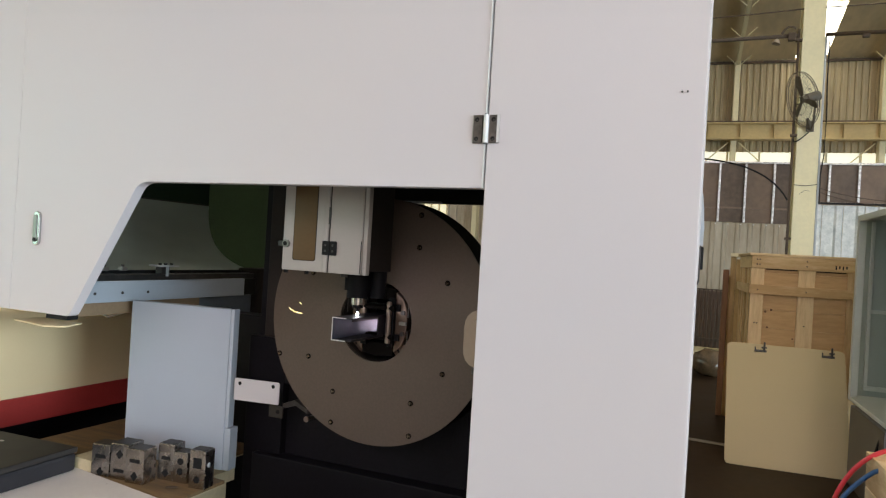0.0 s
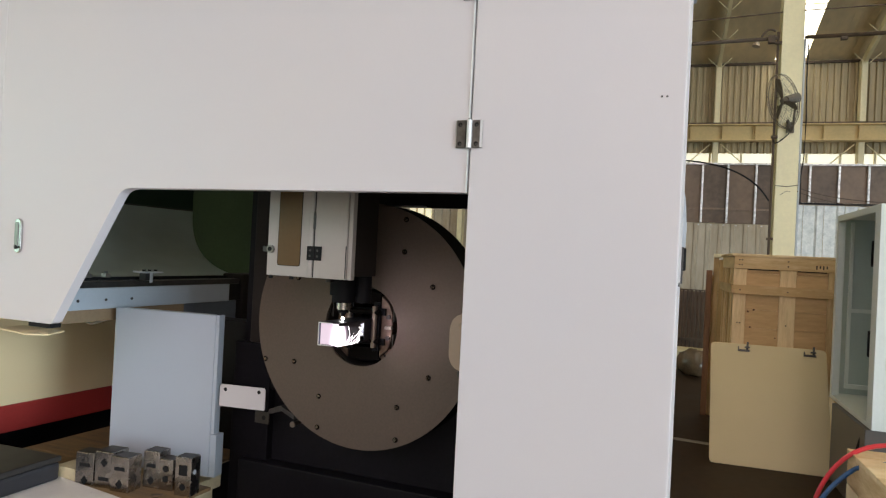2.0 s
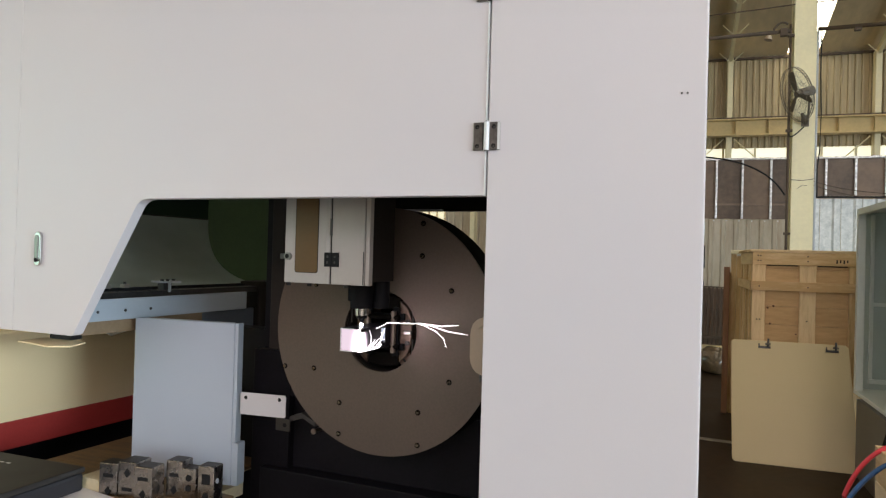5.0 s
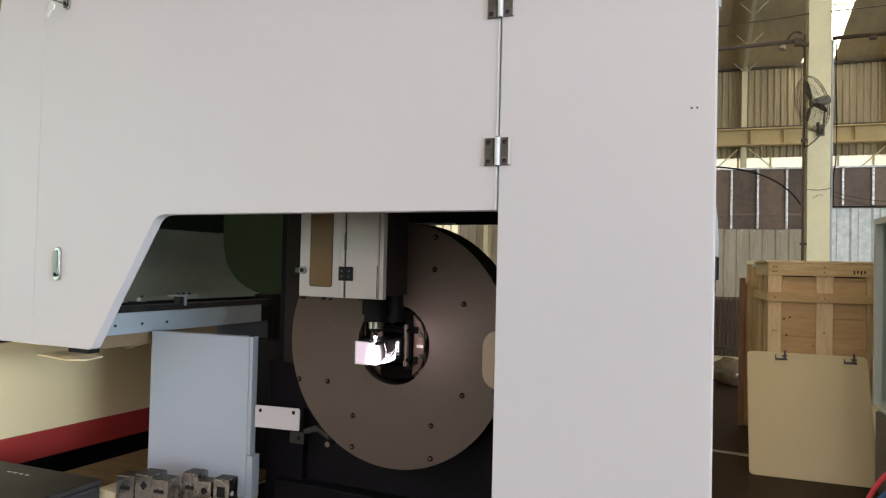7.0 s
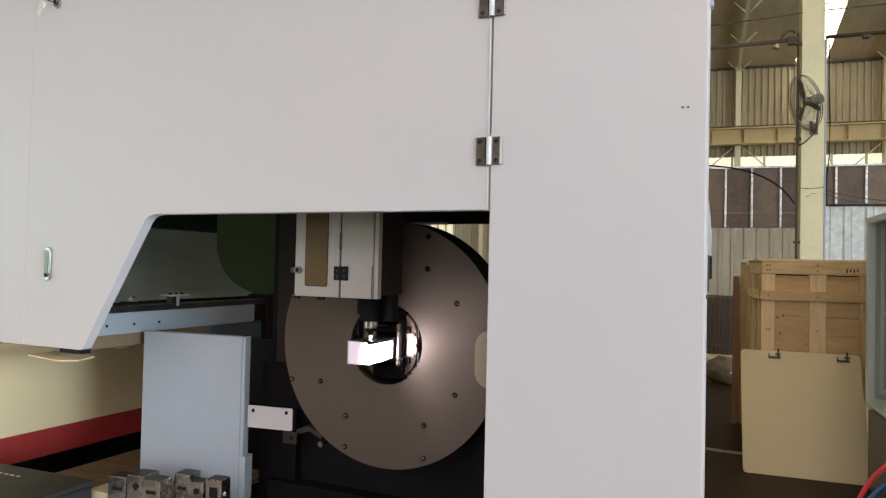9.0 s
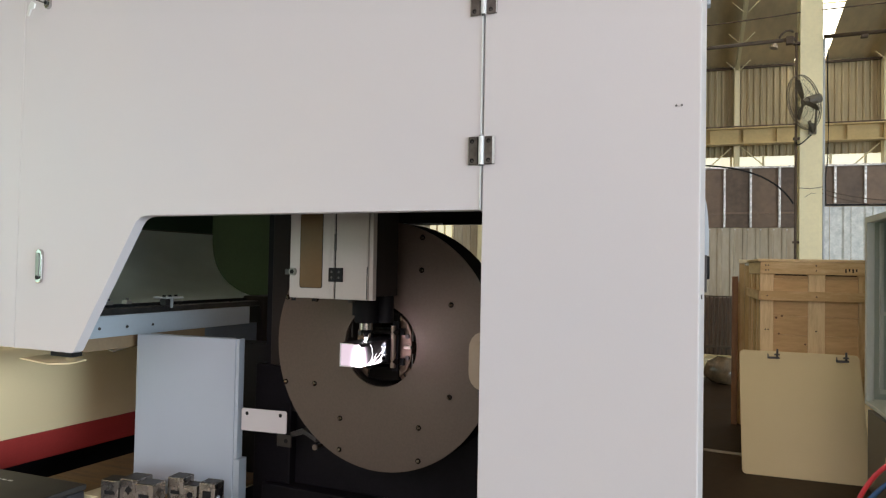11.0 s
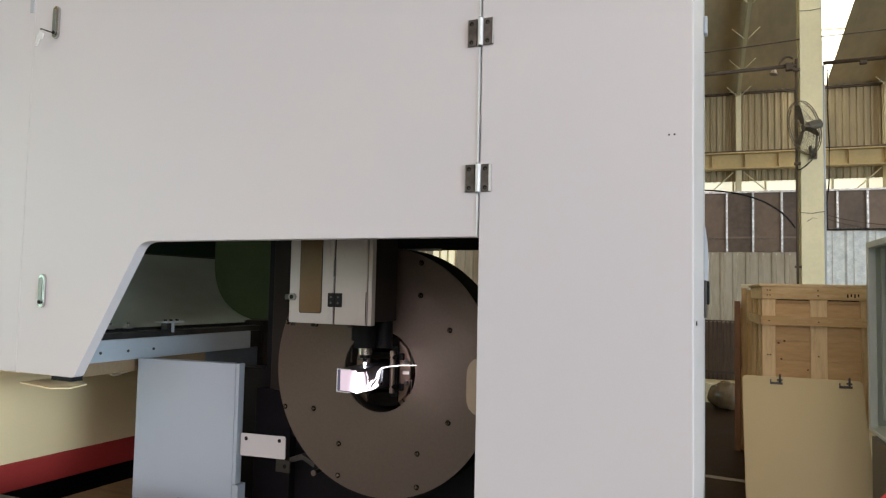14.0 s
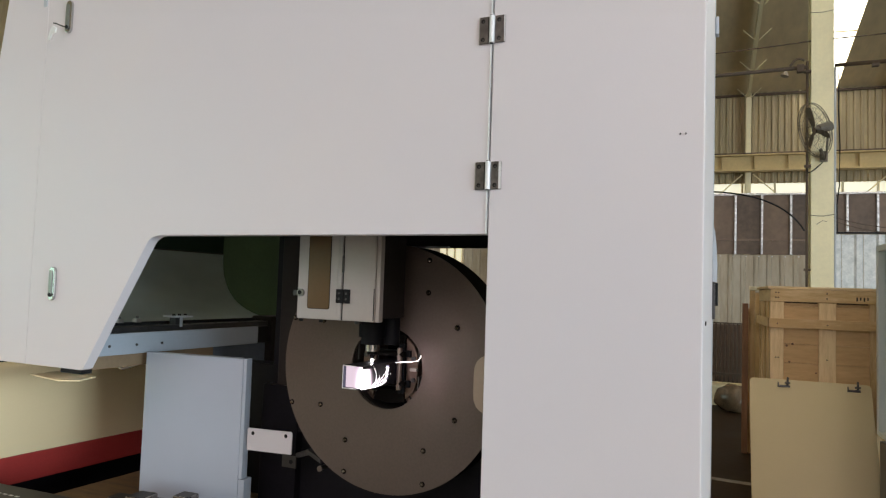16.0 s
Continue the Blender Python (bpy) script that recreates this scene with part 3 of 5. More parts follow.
# ---- crates, leaning door and cabinet ----
def crate(at, w, d, h):
    c = thing("wooden_crate", "large pale pine shipping crate with cross battens", "crate", at, group="crates")
    z, k = 0.1, 0
    while z < h - 0.08:
        top = min(z + 0.15, h - 0.02)
        one("plank", WOODP, c, 0.03, w - 0.03, 0.026, 0.046, z, top, bevel=0.003)
        one("side_plank", WOODP, c, 0.026, 0.046, 0.05, d - 0.03, z, top, bevel=0.003)
        z += 0.152
    for x in (0.0, 0.355, 0.71, 1.06):
        if x + 0.12 <= w + 0.01:
            one("stile", WOODV, c, x, x + (0.1 if x == 0 else 0.12), 0.004, 0.026, 0.08, h - 0.115, bevel=0.003)
    one("top_rail", WOOD, c, 0, w, 0.0, 0.026, h - 0.112, h - 0.012, bevel=0.003)
    one("middle_rail", WOOD, c, -0.02, w + 0.02, -0.02, 0.004, h - 0.325, h - 0.25, bevel=0.003)
    one("bottom_rail", WOOD, c, 0, w, 0.0, 0.026, 0.0, 0.1, bevel=0.003)
    for y in (0.03, 0.25, 0.5, 0.75, d - 0.12):
        one("side_stile", WOODV, c, 0.0, 0.026, y, y + 0.09, 0.0, h - 0.115, bevel=0.003)
    one("side_rail", WOOD, c, -0.02, 0.0, -0.02, d, h - 0.325, h - 0.25, bevel=0.003)
    one("side_top_rail", WOOD, c, 0.0, 0.026, 0.028, d, h - 0.112, h - 0.012, bevel=0.003)
    for i in range(7):
        one("lid_plank", WOOD, c, -0.02, w + 0.02, i * d / 7, (i + 1) * d / 7 - 0.004, h - 0.01, h + 0.012, bevel=0.003)
    one("back_panel", WOOD, c, 0.03, w, d - 0.03, d - 0.01, 0.05, h - 0.02)
    one("far_panel", WOOD, c, w - 0.03, w - 0.01, 0.05, d - 0.03, 0.05, h - 0.02)
    spots = [(x, -0.002, z) for x in (0.04, 0.06, 0.41, 0.77) for z in (h - 0.04, h - 0.08, 0.7, 1.05)] + [(x, -0.022, h - 0.29) for x in (0.05, 0.41, 0.77)]
    screws(c, "nail", RUST, spots, (0, -1, 0), 0.006)
    for x0, x1 in ((0.11, 0.345), (0.485, 0.7)):
        one("gap", RUBBER, c, x0, x1, 0.02, 0.0255, h - 0.121, h - 0.113)
    for k in range(4):
        one("stencil_mark", RUBBER, c, 0.615 + k * 0.025, 0.625 + k * 0.025, -0.0012, -0.0002, h - 0.092 + 0.008 * (k % 2), h - 0.062)
    rng_c = random.Random(9)
    for k in range(4):
        zk, xk = rng_c.uniform(0.7, h - 0.4), rng_c.uniform(0.12, 0.7)
        rod("knot", KNOT, c, (xk, 0.0262, zk), (0, -1, 0), rng_c.uniform(0.006, 0.012), 0.0012, 9)
    return c


crate(pose(0.725, 4.5, 0, 0, 0, 5), 1.35, 1.1, 1.615)
planks = thing("plank_stack", "reddish and pale planks standing on end", "planks")
for i, (x, y, w, h, mt) in enumerate(((0.475, 5.75, 0.055, 1.47, REDWOOD), (0.54, 5.78, 0.05, 1.6, WOODV), (0.592, 5.76, 0.05, 1.58, WOODV), (0.5, 5.83, 0.06, 1.42, WOODV))):
    one("plank", mt, planks, x, x + w, y, y + 0.045, 0, h, bevel=0.004)
one("batten", BOARDEDGE, planks, 0.535, 0.655, 5.74, 5.83, 1.601, 1.64, bevel=0.005)

panel = thing("leaning_door", "cream painted sheet steel door leaning on the crate", "door panel", Matrix.Translation((0.607, 3.96, 0.0)) @ Matrix.Rotation(radians(4.5), 4, "Z") @ Matrix.Rotation(radians(-26), 4, "X"))
bm = B()
W, HH, rr = 0.855, 0.985, 0.035
outline = []
for cx, cz, a0 in ((W - rr, rr, -90), (W - rr, HH - rr, 0), (rr, HH - rr, 90), (rr, rr, 180)):
    outline += [(cx + rr * math.cos(radians(a0 + k * 22.5)), cz + rr * math.sin(radians(a0 + k * 22.5))) for k in range(5)]
prism(bm, outline, 0.0, 0.018, 0.004)
part("skin", bm, SHEETCREAM, panel)
for x in (0.25, 0.735):
    c = part("clip", (lambda b: (box(b, x - 0.045, x + 0.045, -0.012, 0.0, HH - 0.066, HH - 0.05, 0.003), box(b, x - 0.045, x - 0.036, -0.02, -0.012, HH - 0.07, HH - 0.03, 0.002), b)[-1])(B()), DARKSTEEL, panel, "dark steel latch clip")
    path_part("pin", DARKSTEEL, c, [(x + 0.025, -0.014, HH - 0.055), (x + 0.03, -0.014, HH + 0.012)], 0.008, 8)
    one("tab", DARKSTEEL, c, x + 0.005, x + 0.045, -0.022, -0.012, HH - 0.04, HH - 0.028, bevel=0.002)


def cabinet():
    c = thing("electrical_cabinet", "pale grey open electrical cabinet on a dark grey base", "cabinet", pose(1.435, 4.25, 0, 0, 0, 4.6))
    z0, z1, d, L = 0.555, 1.94, 0.55, 1.14
    one("far_post", CABINET, c, 0, 0.05, -0.06, 0, z0, z1, bevel=0.004)
    one("near_post", CABINET, c, 0, 0.06, -L, -L + 0.12, z0, z1, bevel=0.004)
    one("top_rail", CABINET, c, 0, 0.05, -L + 0.12, -0.06, z1 - 0.045, z1, bevel=0.004)
    one("bottom_rail", CABINET, c, 0, 0.05, -L + 0.12, -0.06, z0, z0 + 0.03, bevel=0.004)
    one("roof", CABINET, c, 0.05, d, -L, 0.12, z1 - 0.02, z1, bevel=0.004)
    one("shelf_floor", CABINET, c, 0.05, d, -L, 0.12, z0, z0 + 0.02)
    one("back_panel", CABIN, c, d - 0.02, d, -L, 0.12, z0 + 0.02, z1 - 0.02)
    one("near_side", CABINET, c, 0.06, d + 0.3, -L, -L + 0.02, z0 + 0.02, z1 - 0.02)
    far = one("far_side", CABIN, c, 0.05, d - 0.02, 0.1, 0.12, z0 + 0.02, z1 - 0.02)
    one("upright", CABINET, far, 0.115, 0.14, 0.075, 0.099, z0 + 0.1, z1 - 0.04, bevel=0.003)
    one("rung", CABINET, far, 0.14, d - 0.02, 0.08, 0.099, 1.205, 1.235, bevel=0.003)
    one("rung", CABINET, far, 0.115, d - 0.02, 0.07, 0.0995, z0 + 0.065, z0 + 0.099, bevel=0.003)
    for z in (1.665, 0.975):
        x = 0.36
        f = part("vent_fan", (lambda b: (box(b, x - 0.1, x + 0.1, 0.045, 0.099, z - 0.1, z + 0.1, 0.01), b)[-1])(B()), RUBBER, c, "black square ventilation fan")
        bm = B()
        ring(bm, (x, 0.044, z), (0, -1, 0), 0.076, 0.088, 0.008, 28)
        part("guard", bm, DARKSTEEL, f)
        for k in range(5):
            a = 2 * math.pi * k / 5
            path_part("blade", DARKSTEEL, f, [(x, 0.042, z), (x + 0.072 * math.cos(a), 0.04, z + 0.072 * math.sin(a))], 0.012, 6)
        rod("hub", DARKSTEEL, f, (x, 0.044, z), (0, -1, 0), 0.028, 0.014, 14)
    one("base", BASEGREY, c, -0.028, d, -L + 0.02, -0.235, 0.0, z0 - 0.004, bevel=0.004)
    path_part("lead", RUBBER, c, arc((0.2, -1.06, z0 + 0.05), (-0.03, -1.03, z0 + 0.12), (-0.04, -0.98, z0 - 0.25)), 0.012, 8)


cabinet()

# wooden box and hoses
wb = thing("wooden_box", "low pine box beside the cabinet", "box", pose(1.262, 2.15, 0.018, 0, 0, 5))
one("top_board", WOOD, wb, 0, 0.9, -0.16, 0.0, 0.595, 0.62, bevel=0.004)
one("top_board", WOOD, wb, 0, 0.9, -0.325, -0.165, 0.595, 0.62, bevel=0.004)
one("top_board", WOOD, wb, 0, 0.9, -0.49, -0.33, 0.595, 0.62, bevel=0.004)
one("top_board", WOOD, wb, 0, 0.9, -0.8, -0.495, 0.595, 0.62, bevel=0.004)
for k in range(4):
    one("side_board", WOOD, wb, 0.004, 0.028, -0.8, 0.0, 0.02 + k * 0.145, 0.16 + k * 0.145, bevel=0.004)
    one("end_board", WOOD, wb, 0.03, 0.9, -0.8, -0.776, 0.02 + k * 0.145, 0.16 + k * 0.145, bevel=0.004)
for y in (-0.08, -0.75):
    one("leg", WOODV, wb, 0.03, 0.09, y, y + 0.06, -0.018, 0.594)
hose = thing("air_hose", "bright red rubber air hose looping over the box", "hose", group="hoses")
path_part("hose", REDHOSE, hose, [(1.93, 2.0, 0.65)] + arc((1.46, 2.03, 0.705), (1.22, 2.05, 0.7), (1.125, 2.05, 0.40)) + arc((1.12, 2.05, 0.36), (1.13, 2.05, 0.05), (1.33, 1.7, 0.015))[1:], 0.011, 10)
hose = thing("air_hose", "dark blue rubber air hose looping over the box", "hose", group="hoses")
path_part("hose", BLUEHOSE, hose, [(1.95, 2.0, 0.634), (1.6, 1.98, 0.634), (1.42, 1.96, 0.634), (1.33, 1.95, 0.62)] + arc((1.27, 1.95, 0.59), (1.16, 1.94, 0.5), (1.1, 1.93, 0.36), 8) + arc((1.09, 1.92, 0.3), (1.06, 1.9, 0.03), (1.28, 1.6, 0.013), 10)[1:], 0.011, 10)

# fence and sack far off
fence = thing("rail_fence", "dark steel rail fence by the wall", "fence", pose(-1.0, 9.9, 0))
one("top_bar", RUST, fence, 0, 1.75, 0, 0.03, 1.12, 1.14)
one("bottom_bar", RUST, fence, 0, 1.75, 0, 0.03, 0.32, 0.36)
one("backing", BROWNBOARD, fence, 0, 1.75, 0.06, 0.08, 0.0, 1.11)
for k in range(28):
    one("bar", RUST, fence, 0.03 + k * 0.062, 0.052 + k * 0.062, 0.005, 0.025, 0.0, 1.12)
bm = B()
ball(bm, (0.3, 8.4, 0.17), 0.19, (1.3, 0.9, 1.0), 20)
for v in bm.verts:
    v.co += Vector((noise.noise(v.co * 7), noise.noise(v.co * 7 + Vector((5, 0, 0))), noise.noise(v.co * 7 + Vector((0, 5, 0))))) * 0.05
    v.co.z = max(v.co.z, 0.0)
tagged(part("sack", bm, BAG, smooth=True), "crumpled glossy brown plastic sack on the floor", "sack")
pal = thing("pallet", "pale pallet lying on the floor", "pallet", pose(-0.6, 8.9, 0))
for k in range(3):
    one("slat", BOARDEDGE, pal, 0, 1.3, k * 0.2, k * 0.2 + 0.14, 0.24, 0.27)
for k in range(3):
    one("bearer", BOARDEDGE, pal, k * 0.55, k * 0.55 + 0.1, 0, 0.54, 0, 0.24)

# ---- machine: front enclosure ----
enclosure = thing("machine_enclosure", "white painted steel enclosure of the tube laser cutter", "machine")
corner = [((1 - t) ** 2 * -1.305 + 2 * t * (1 - t) * -1.288 + t * t * -1.245, (1 - t) ** 2 * 1.64 + 2 * t * (1 - t) * 1.668 + t * t * 1.669) for t in (0, 0.25, 0.5, 0.75, 1)]
door = part("door", (lambda b: (prism(b, [(-1.9262, 1.166), (-1.61, 1.166), (-1.595, 1.172)] + corner + [(-0.005, 1.669), (-0.005, 3.4), (-1.9262, 3.4)], 0.0, 0.042, 0.003), b)[-1])(B()), PAINT, enclosure, "white hinged door with a slanted cutout edge")
part("side_door", (lambda b: (prism(b, [(-2.41, 1.166), (-1.9275, 1.166), (-1.9275, 3.4), (-2.075, 3.4)], 0.0, 0.05, 0.003), b)[-1])(B()), PAINT, enclosure)
one("fixed_panel", PAINT, enclosure, 0.003, 0.5675, 0.0, 0.035, 0.0, 3.4, bevel=0.004)
one("inner_return", PAINT, enclosure, 0.003, 0.02, 0.036, 0.21, 0.0, 3.38)
SIDE = pose(0.567, 0.037, 0, 0, 0, 3.27)
one("side_panel", PAINT, enclosure, -0.02, 0.0, 0.0, 1.55, 0.0, 3.4, bevel=0.002, at=SIDE)
side_door = one("rear_side_door", COVER, enclosure, -0.026, -0.006, 1.56, 2.6, 0.0, 3.4, bevel=0.002, at=SIDE)
bm = B()
prism(bm, [(-0.005, 1.6), (0.016, 1.6), (0.018, 1.7), (0.012, 1.8), (0.004, 1.88), (-0.005, 1.92)], 2.24, 2.3, 0.002)
part("door_lip", bm, COVER, side_door)
one("hinge_tab", COVER, side_door, -0.005, 0.014, 2.2, 2.26, 2.97, 3.07, bevel=0.005)
one("handle", RUBBER, side_door, -0.005, 0.022, 2.2, 2.3, 1.47, 1.596, bevel=0.006, label="black pull handle")
one("handle_plate", DARKSTEEL, side_door, -0.005, 0.008, 2.15, 2.35, 1.4, 1.6, bevel=0.002)
# thin white strip stands for the highlight along the panel seam
one("seam_highlight", CUTGLINT, enclosure, -0.005, -0.0016, -0.003, 0.035, 1.669, 3.4)
one("seam_post", DARK, enclosure, -0.03, 0.03, 0.056, 0.1, 1.672, 3.4)
one("gasket", RUBBER, door, -1.722, -1.61, 0.003, 0.05, 1.15, 1.1655, label="black rubber pad")
# latch handles
def latch(cx, cz):
    pts = []
    for s, cc in ((1, cz + 0.048), (-1, cz - 0.048)):
        pts += [(cx + 0.017 * math.cos(radians(a)), cc + s * 0.017 * math.sin(radians(a)) * 1.0) for a in ((0, 30, 60, 90, 120, 150, 180) if s > 0 else (180, 150, 120, 90, 60, 30, 0))]
    bm = B()
    prism(bm, pts, -0.012, -0.001, 0.003)
    la = part("latch", bm, CHROME, door, "chrome flush latch with a keyhole")
    bm = B()
    prism(bm, [(cx + (x - cx) * 0.55 - 0.003, cz + (z - cz) * 0.8) for x, z in pts], -0.015, -0.0125, 0.001)
    part("lever", bm, LEVER, la)
    rod("keyhole", RUBBER, la, (cx - 0.001, -0.014, cz - 0.042), (0, -1, 0), 0.007, 0.004)
    return la


latch(-1.788, 1.484)
la = latch(-1.79, 2.534)
path_part("key_blade", DARKSTEEL, la, [(-1.799, -0.018, 2.492), (-1.818, -0.042, 2.499), (-1.826, -0.046, 2.5)], 0.003, 6)
bm = B()
prism(bm, [(-1.824, 2.49), (-1.804, 2.478), (-1.808, 2.46), (-1.826, 2.458), (-1.838, 2.434), (-1.85, 2.436), (-1.842, 2.46), (-1.838, 2.474)], -0.05, -0.044, 0.001)
part("key", bm, KEYMETAL, la, "bright key hanging from the lock")
one("slot_strip", COVER, enclosure, -1.955, -1.935, -0.004, -0.0005, 2.6, 3.1)


def hinge(parent, cz, glint):
    h = one("hinge", HINGE, parent, -0.039, -0.009, -0.006, -0.001, cz - 0.039, cz + 0.039, bevel=0.002, label="stainless butt hinge with four screws")
    one("leaf", HINGE, h, 0.009, 0.039, -0.006, -0.001, cz - 0.039, cz + 0.039, bevel=0.002)
    # white knuckle, bright strips and black groove paint the hinge's glints and shade
    rod("knuckle", CUTGLINT, h, (0.001, -0.0085, cz - 0.039), (0, 0, 1), 0.0075, 0.078, 16)
    rod("pin_end", DARKSTEEL, h, (0.001, -0.0085, cz - 0.0415), (0, 0, 1), 0.0055, 0.083, 12)
    one("edge_glint", CUTGLINT, h, 0.0395 - glint, 0.0395, -0.0068, -0.0062, cz - 0.038, cz + 0.038)
    one("left_glint", STEEL, h, -0.0396, -0.0372, -0.0064, -0.0058, cz - 0.038, cz + 0.038)
    one("shade_groove", RUBBER, h, -0.0115, -0.009, -0.0063, -0.0058, cz - 0.038, cz + 0.038)
    for x in (-0.027, 0.021):
        for z in (-0.027, 0.026):
            hole = rod("countersink", RUBBER, h, (x, -0.0058, cz + z), (0, -1, 0), 0.0062, 0.0006, 14)
            rod("screw", DARKSTEEL, h, (x + 0.001, -0.0062, cz + z - 0.0015), (0, -1, 0), 0.0032, 0.0008, 10)


for z, glint in ((1.833, 0.0075), (2.249, 0.003), (2.9, 0.003)):
    hinge(enclosure, z, glint)
screws(enclosure, "rivet", DARKSTEEL, [(0.51, -0.0005, 1.918), (0.523, -0.0005, 1.918)], (0, -1, 0), 0.0028, 0.002)
# fittings on the side of the fixed panel
screws(enclosure, "side_screw", DARKSTEEL, [(0.5605, 0.16, 1.445)], (1, 0, 0), 0.006, 0.003)
# roof and lining of the enclosure, mostly unseen, added to keep its inside dark
one("roof_plate", PAINT, enclosure, -2.05, 0.56, 0.052, 0.9, 3.38, 3.42)
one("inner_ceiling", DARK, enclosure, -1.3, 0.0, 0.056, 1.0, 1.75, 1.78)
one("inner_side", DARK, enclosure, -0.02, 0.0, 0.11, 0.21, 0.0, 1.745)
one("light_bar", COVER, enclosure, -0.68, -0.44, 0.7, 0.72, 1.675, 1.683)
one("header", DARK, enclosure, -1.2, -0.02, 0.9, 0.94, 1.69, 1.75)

# ---- machine: left bay behind the door ----
bay = thing("gantry_bay", "dark gantry bay with painted reflections on its lining", "machine part")
bm = B()
inner = [(p.x, p.z) for p in arc((-2.662, 0, 1.703), (-2.685, 0, 1.245), (-1.981, 0, 1.276), 22)]
prism(bm, inner + [(x - 0.012, z - 0.014) for x, z in reversed(inner)], 0.06, 1.858)
part("trough_lining", bm, TRAY, bay, smooth=True)
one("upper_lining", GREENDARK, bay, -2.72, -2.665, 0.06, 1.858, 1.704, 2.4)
one("lining_lip", DARKSTEEL, bay, -2.675, -2.659, 0.06, 1.858, 1.696, 1.7035, bevel=0.002)
# black sheet standing in for the shade under the beam
one("bay_shade_sheet", BLACK, bay, -2.58, -1.981, 1.76, 1.8, 0.0, 1.2)
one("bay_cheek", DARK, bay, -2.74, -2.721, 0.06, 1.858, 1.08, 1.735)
one("trough_joint", DARKSTEEL, bay, -2.654, -2.646, 0.95, 0.962, 1.42, 1.69)
one("green_screen", GREEN, bay, -2.74, -2.06, 1.86, 1.88, 1.05, 2.4)
one("screen_post", BLACK, bay, -2.06, -1.98, 1.8, 1.88, 1.0, 2.4)
one("screen_tab", DARKSTEEL, bay, -2.07, -1.99, 1.78, 1.799, 1.4, 1.41)
# unseen lintel and dark back sheet, added to keep the bay's rear in shade
one("shade_lintel", DARK, bay, -2.1, -1.2, 0.6, 1.9, 2.38, 2.42)
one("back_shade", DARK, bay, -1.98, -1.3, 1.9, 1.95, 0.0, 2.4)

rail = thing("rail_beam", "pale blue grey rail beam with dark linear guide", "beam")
one("beam", BLUEGREY, rail, -1.97, -1.85, 0.06, 1.28, 1.179, 1.272, bevel=0.003)
# far end drawn as a separate dark piece in place of its shade
one("shaded_beam_end", DARK, rail, -1.97, -1.8505, 1.2805, 1.379, 1.182, 1.2715, bevel=0.006, label="far end of the beam, coloured dark for its shade")
one("guide_rail", DARKSTEEL, rail, -1.95, -1.865, 0.06, 1.85, 1.272, 1.298, bevel=0.003)
one("rack", RUBBER, rail, -1.975, -1.955, 0.06, 1.85, 1.272, 1.312)
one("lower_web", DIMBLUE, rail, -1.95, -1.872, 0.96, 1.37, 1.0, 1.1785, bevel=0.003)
# brown block hides the beam's rear, where it falls into shade
one("shade_block", BROWNPOST, rail, -1.985, -1.838, 1.38, 1.855, 1.0, 1.325, bevel=0.01)
screws(rail, "bolt", DARKSTEEL, [(-1.8495, 0.175 + 0.143 * k, 1.219) for k in range(4)], (1, 0, 0), 0.0065, 0.003)
screws(rail, "guide_bolt", DARKSTEEL, [(-1.9, 0.1 + 0.18 * k, 1.2985) for k in range(9)], (0, 0, 1), 0.008, 0.004)
stop = thing("rail_stop", "pale steel stop bracket bolted over the guide rail", "bracket")
one("plate", COVER, stop, -1.9, -1.82, 0.65, 0.76, 1.336, 1.344, bevel=0.002)
one("block", DARKSTEEL, stop, -1.9, -1.86, 0.69, 0.74, 1.299, 1.3355, bevel=0.003)
one("leg", COVER, stop, -1.855, -1.849, 0.71, 0.725, 1.29, 1.3355, bevel=0.001)
screws(stop, "bolt", RUBBER, [(-1.85, 0.668, 1.344), (-1.85, 0.703, 1.344), (-1.85, 0.74, 1.344)], (0, 0, 1), 0.008, 0.008)
for k, y in enumerate((0.42, 0.52)):
    b = thing("rail_clamp", "small steel clamp beside the guide rail", "clamp", group="rail clamps")
    one("body", STEEL, b, -1.955, -1.925, y, y + 0.03, 1.312, 1.33, bevel=0.003)
    rod("screw", DARKSTEEL, b, (-1.94, y + 0.015, 1.33), (0, 0, 1), 0.007, 0.01)

# flat bed of the machine, cream with a red stripe
bed = thing("machine_bed", "cream machine bed with a red stripe along its foot", "machine bed")
bm = B()
prism(bm, [(-2.6, 0.636), (-2.6, 0.8), (-2.606, 0.87), (-2.625, 0.94), (-2.66, 1.0), (-2.72, 1.045), (-2.81, 1.07), (-3.6, 1.08), (-3.6, 0.636)], -2.2, 1.75)
part("side_skirt", bm, BEDCREAM, bed, smooth=True)
one("stripe", RED, bed, -3.6, -2.596, -2.2, 1.75, 0.5, 0.635, bevel=0.003)
# recess coloured black for the shadow under the bed
one("shaded_plinth", BLACK, bed, -3.6, -2.85, -2.15, 1.72, 0.0, 0.499)
lip = thing("drip_plate", "pale yellow sheet lip under the beam", "plate")
bm = B()
rim = [(-1.95, 0.04), (-1.72, -0.005), (-1.66, 0.04), (-1.7, 0.14), (-1.96, 0.17)]
low, high = [[bm.verts.new((x, y, z)) for x, y in rim] for z in (1.116, 1.121)]
bm.faces.new(low[::-1])
bm.faces.new(high)
for i in range(len(rim)):
    k = (i + 1) % len(rim)
    bm.faces.new((low[i], low[k], high[k], high[i]))
part("plate", bm, BEDCREAM, lip)
one("gusset", PRIMER, lip, -1.97, -1.86, 0.25, 0.95, 1.125, 1.178)
path_part("hook", STEEL, lip, [(-1.96, 0.47, 1.135), (-1.965, 0.47, 1.11), (-1.94, 0.47, 1.104), (-1.9, 0.48, 1.117), (-1.87, 0.49, 1.128)], 0.006, 8)

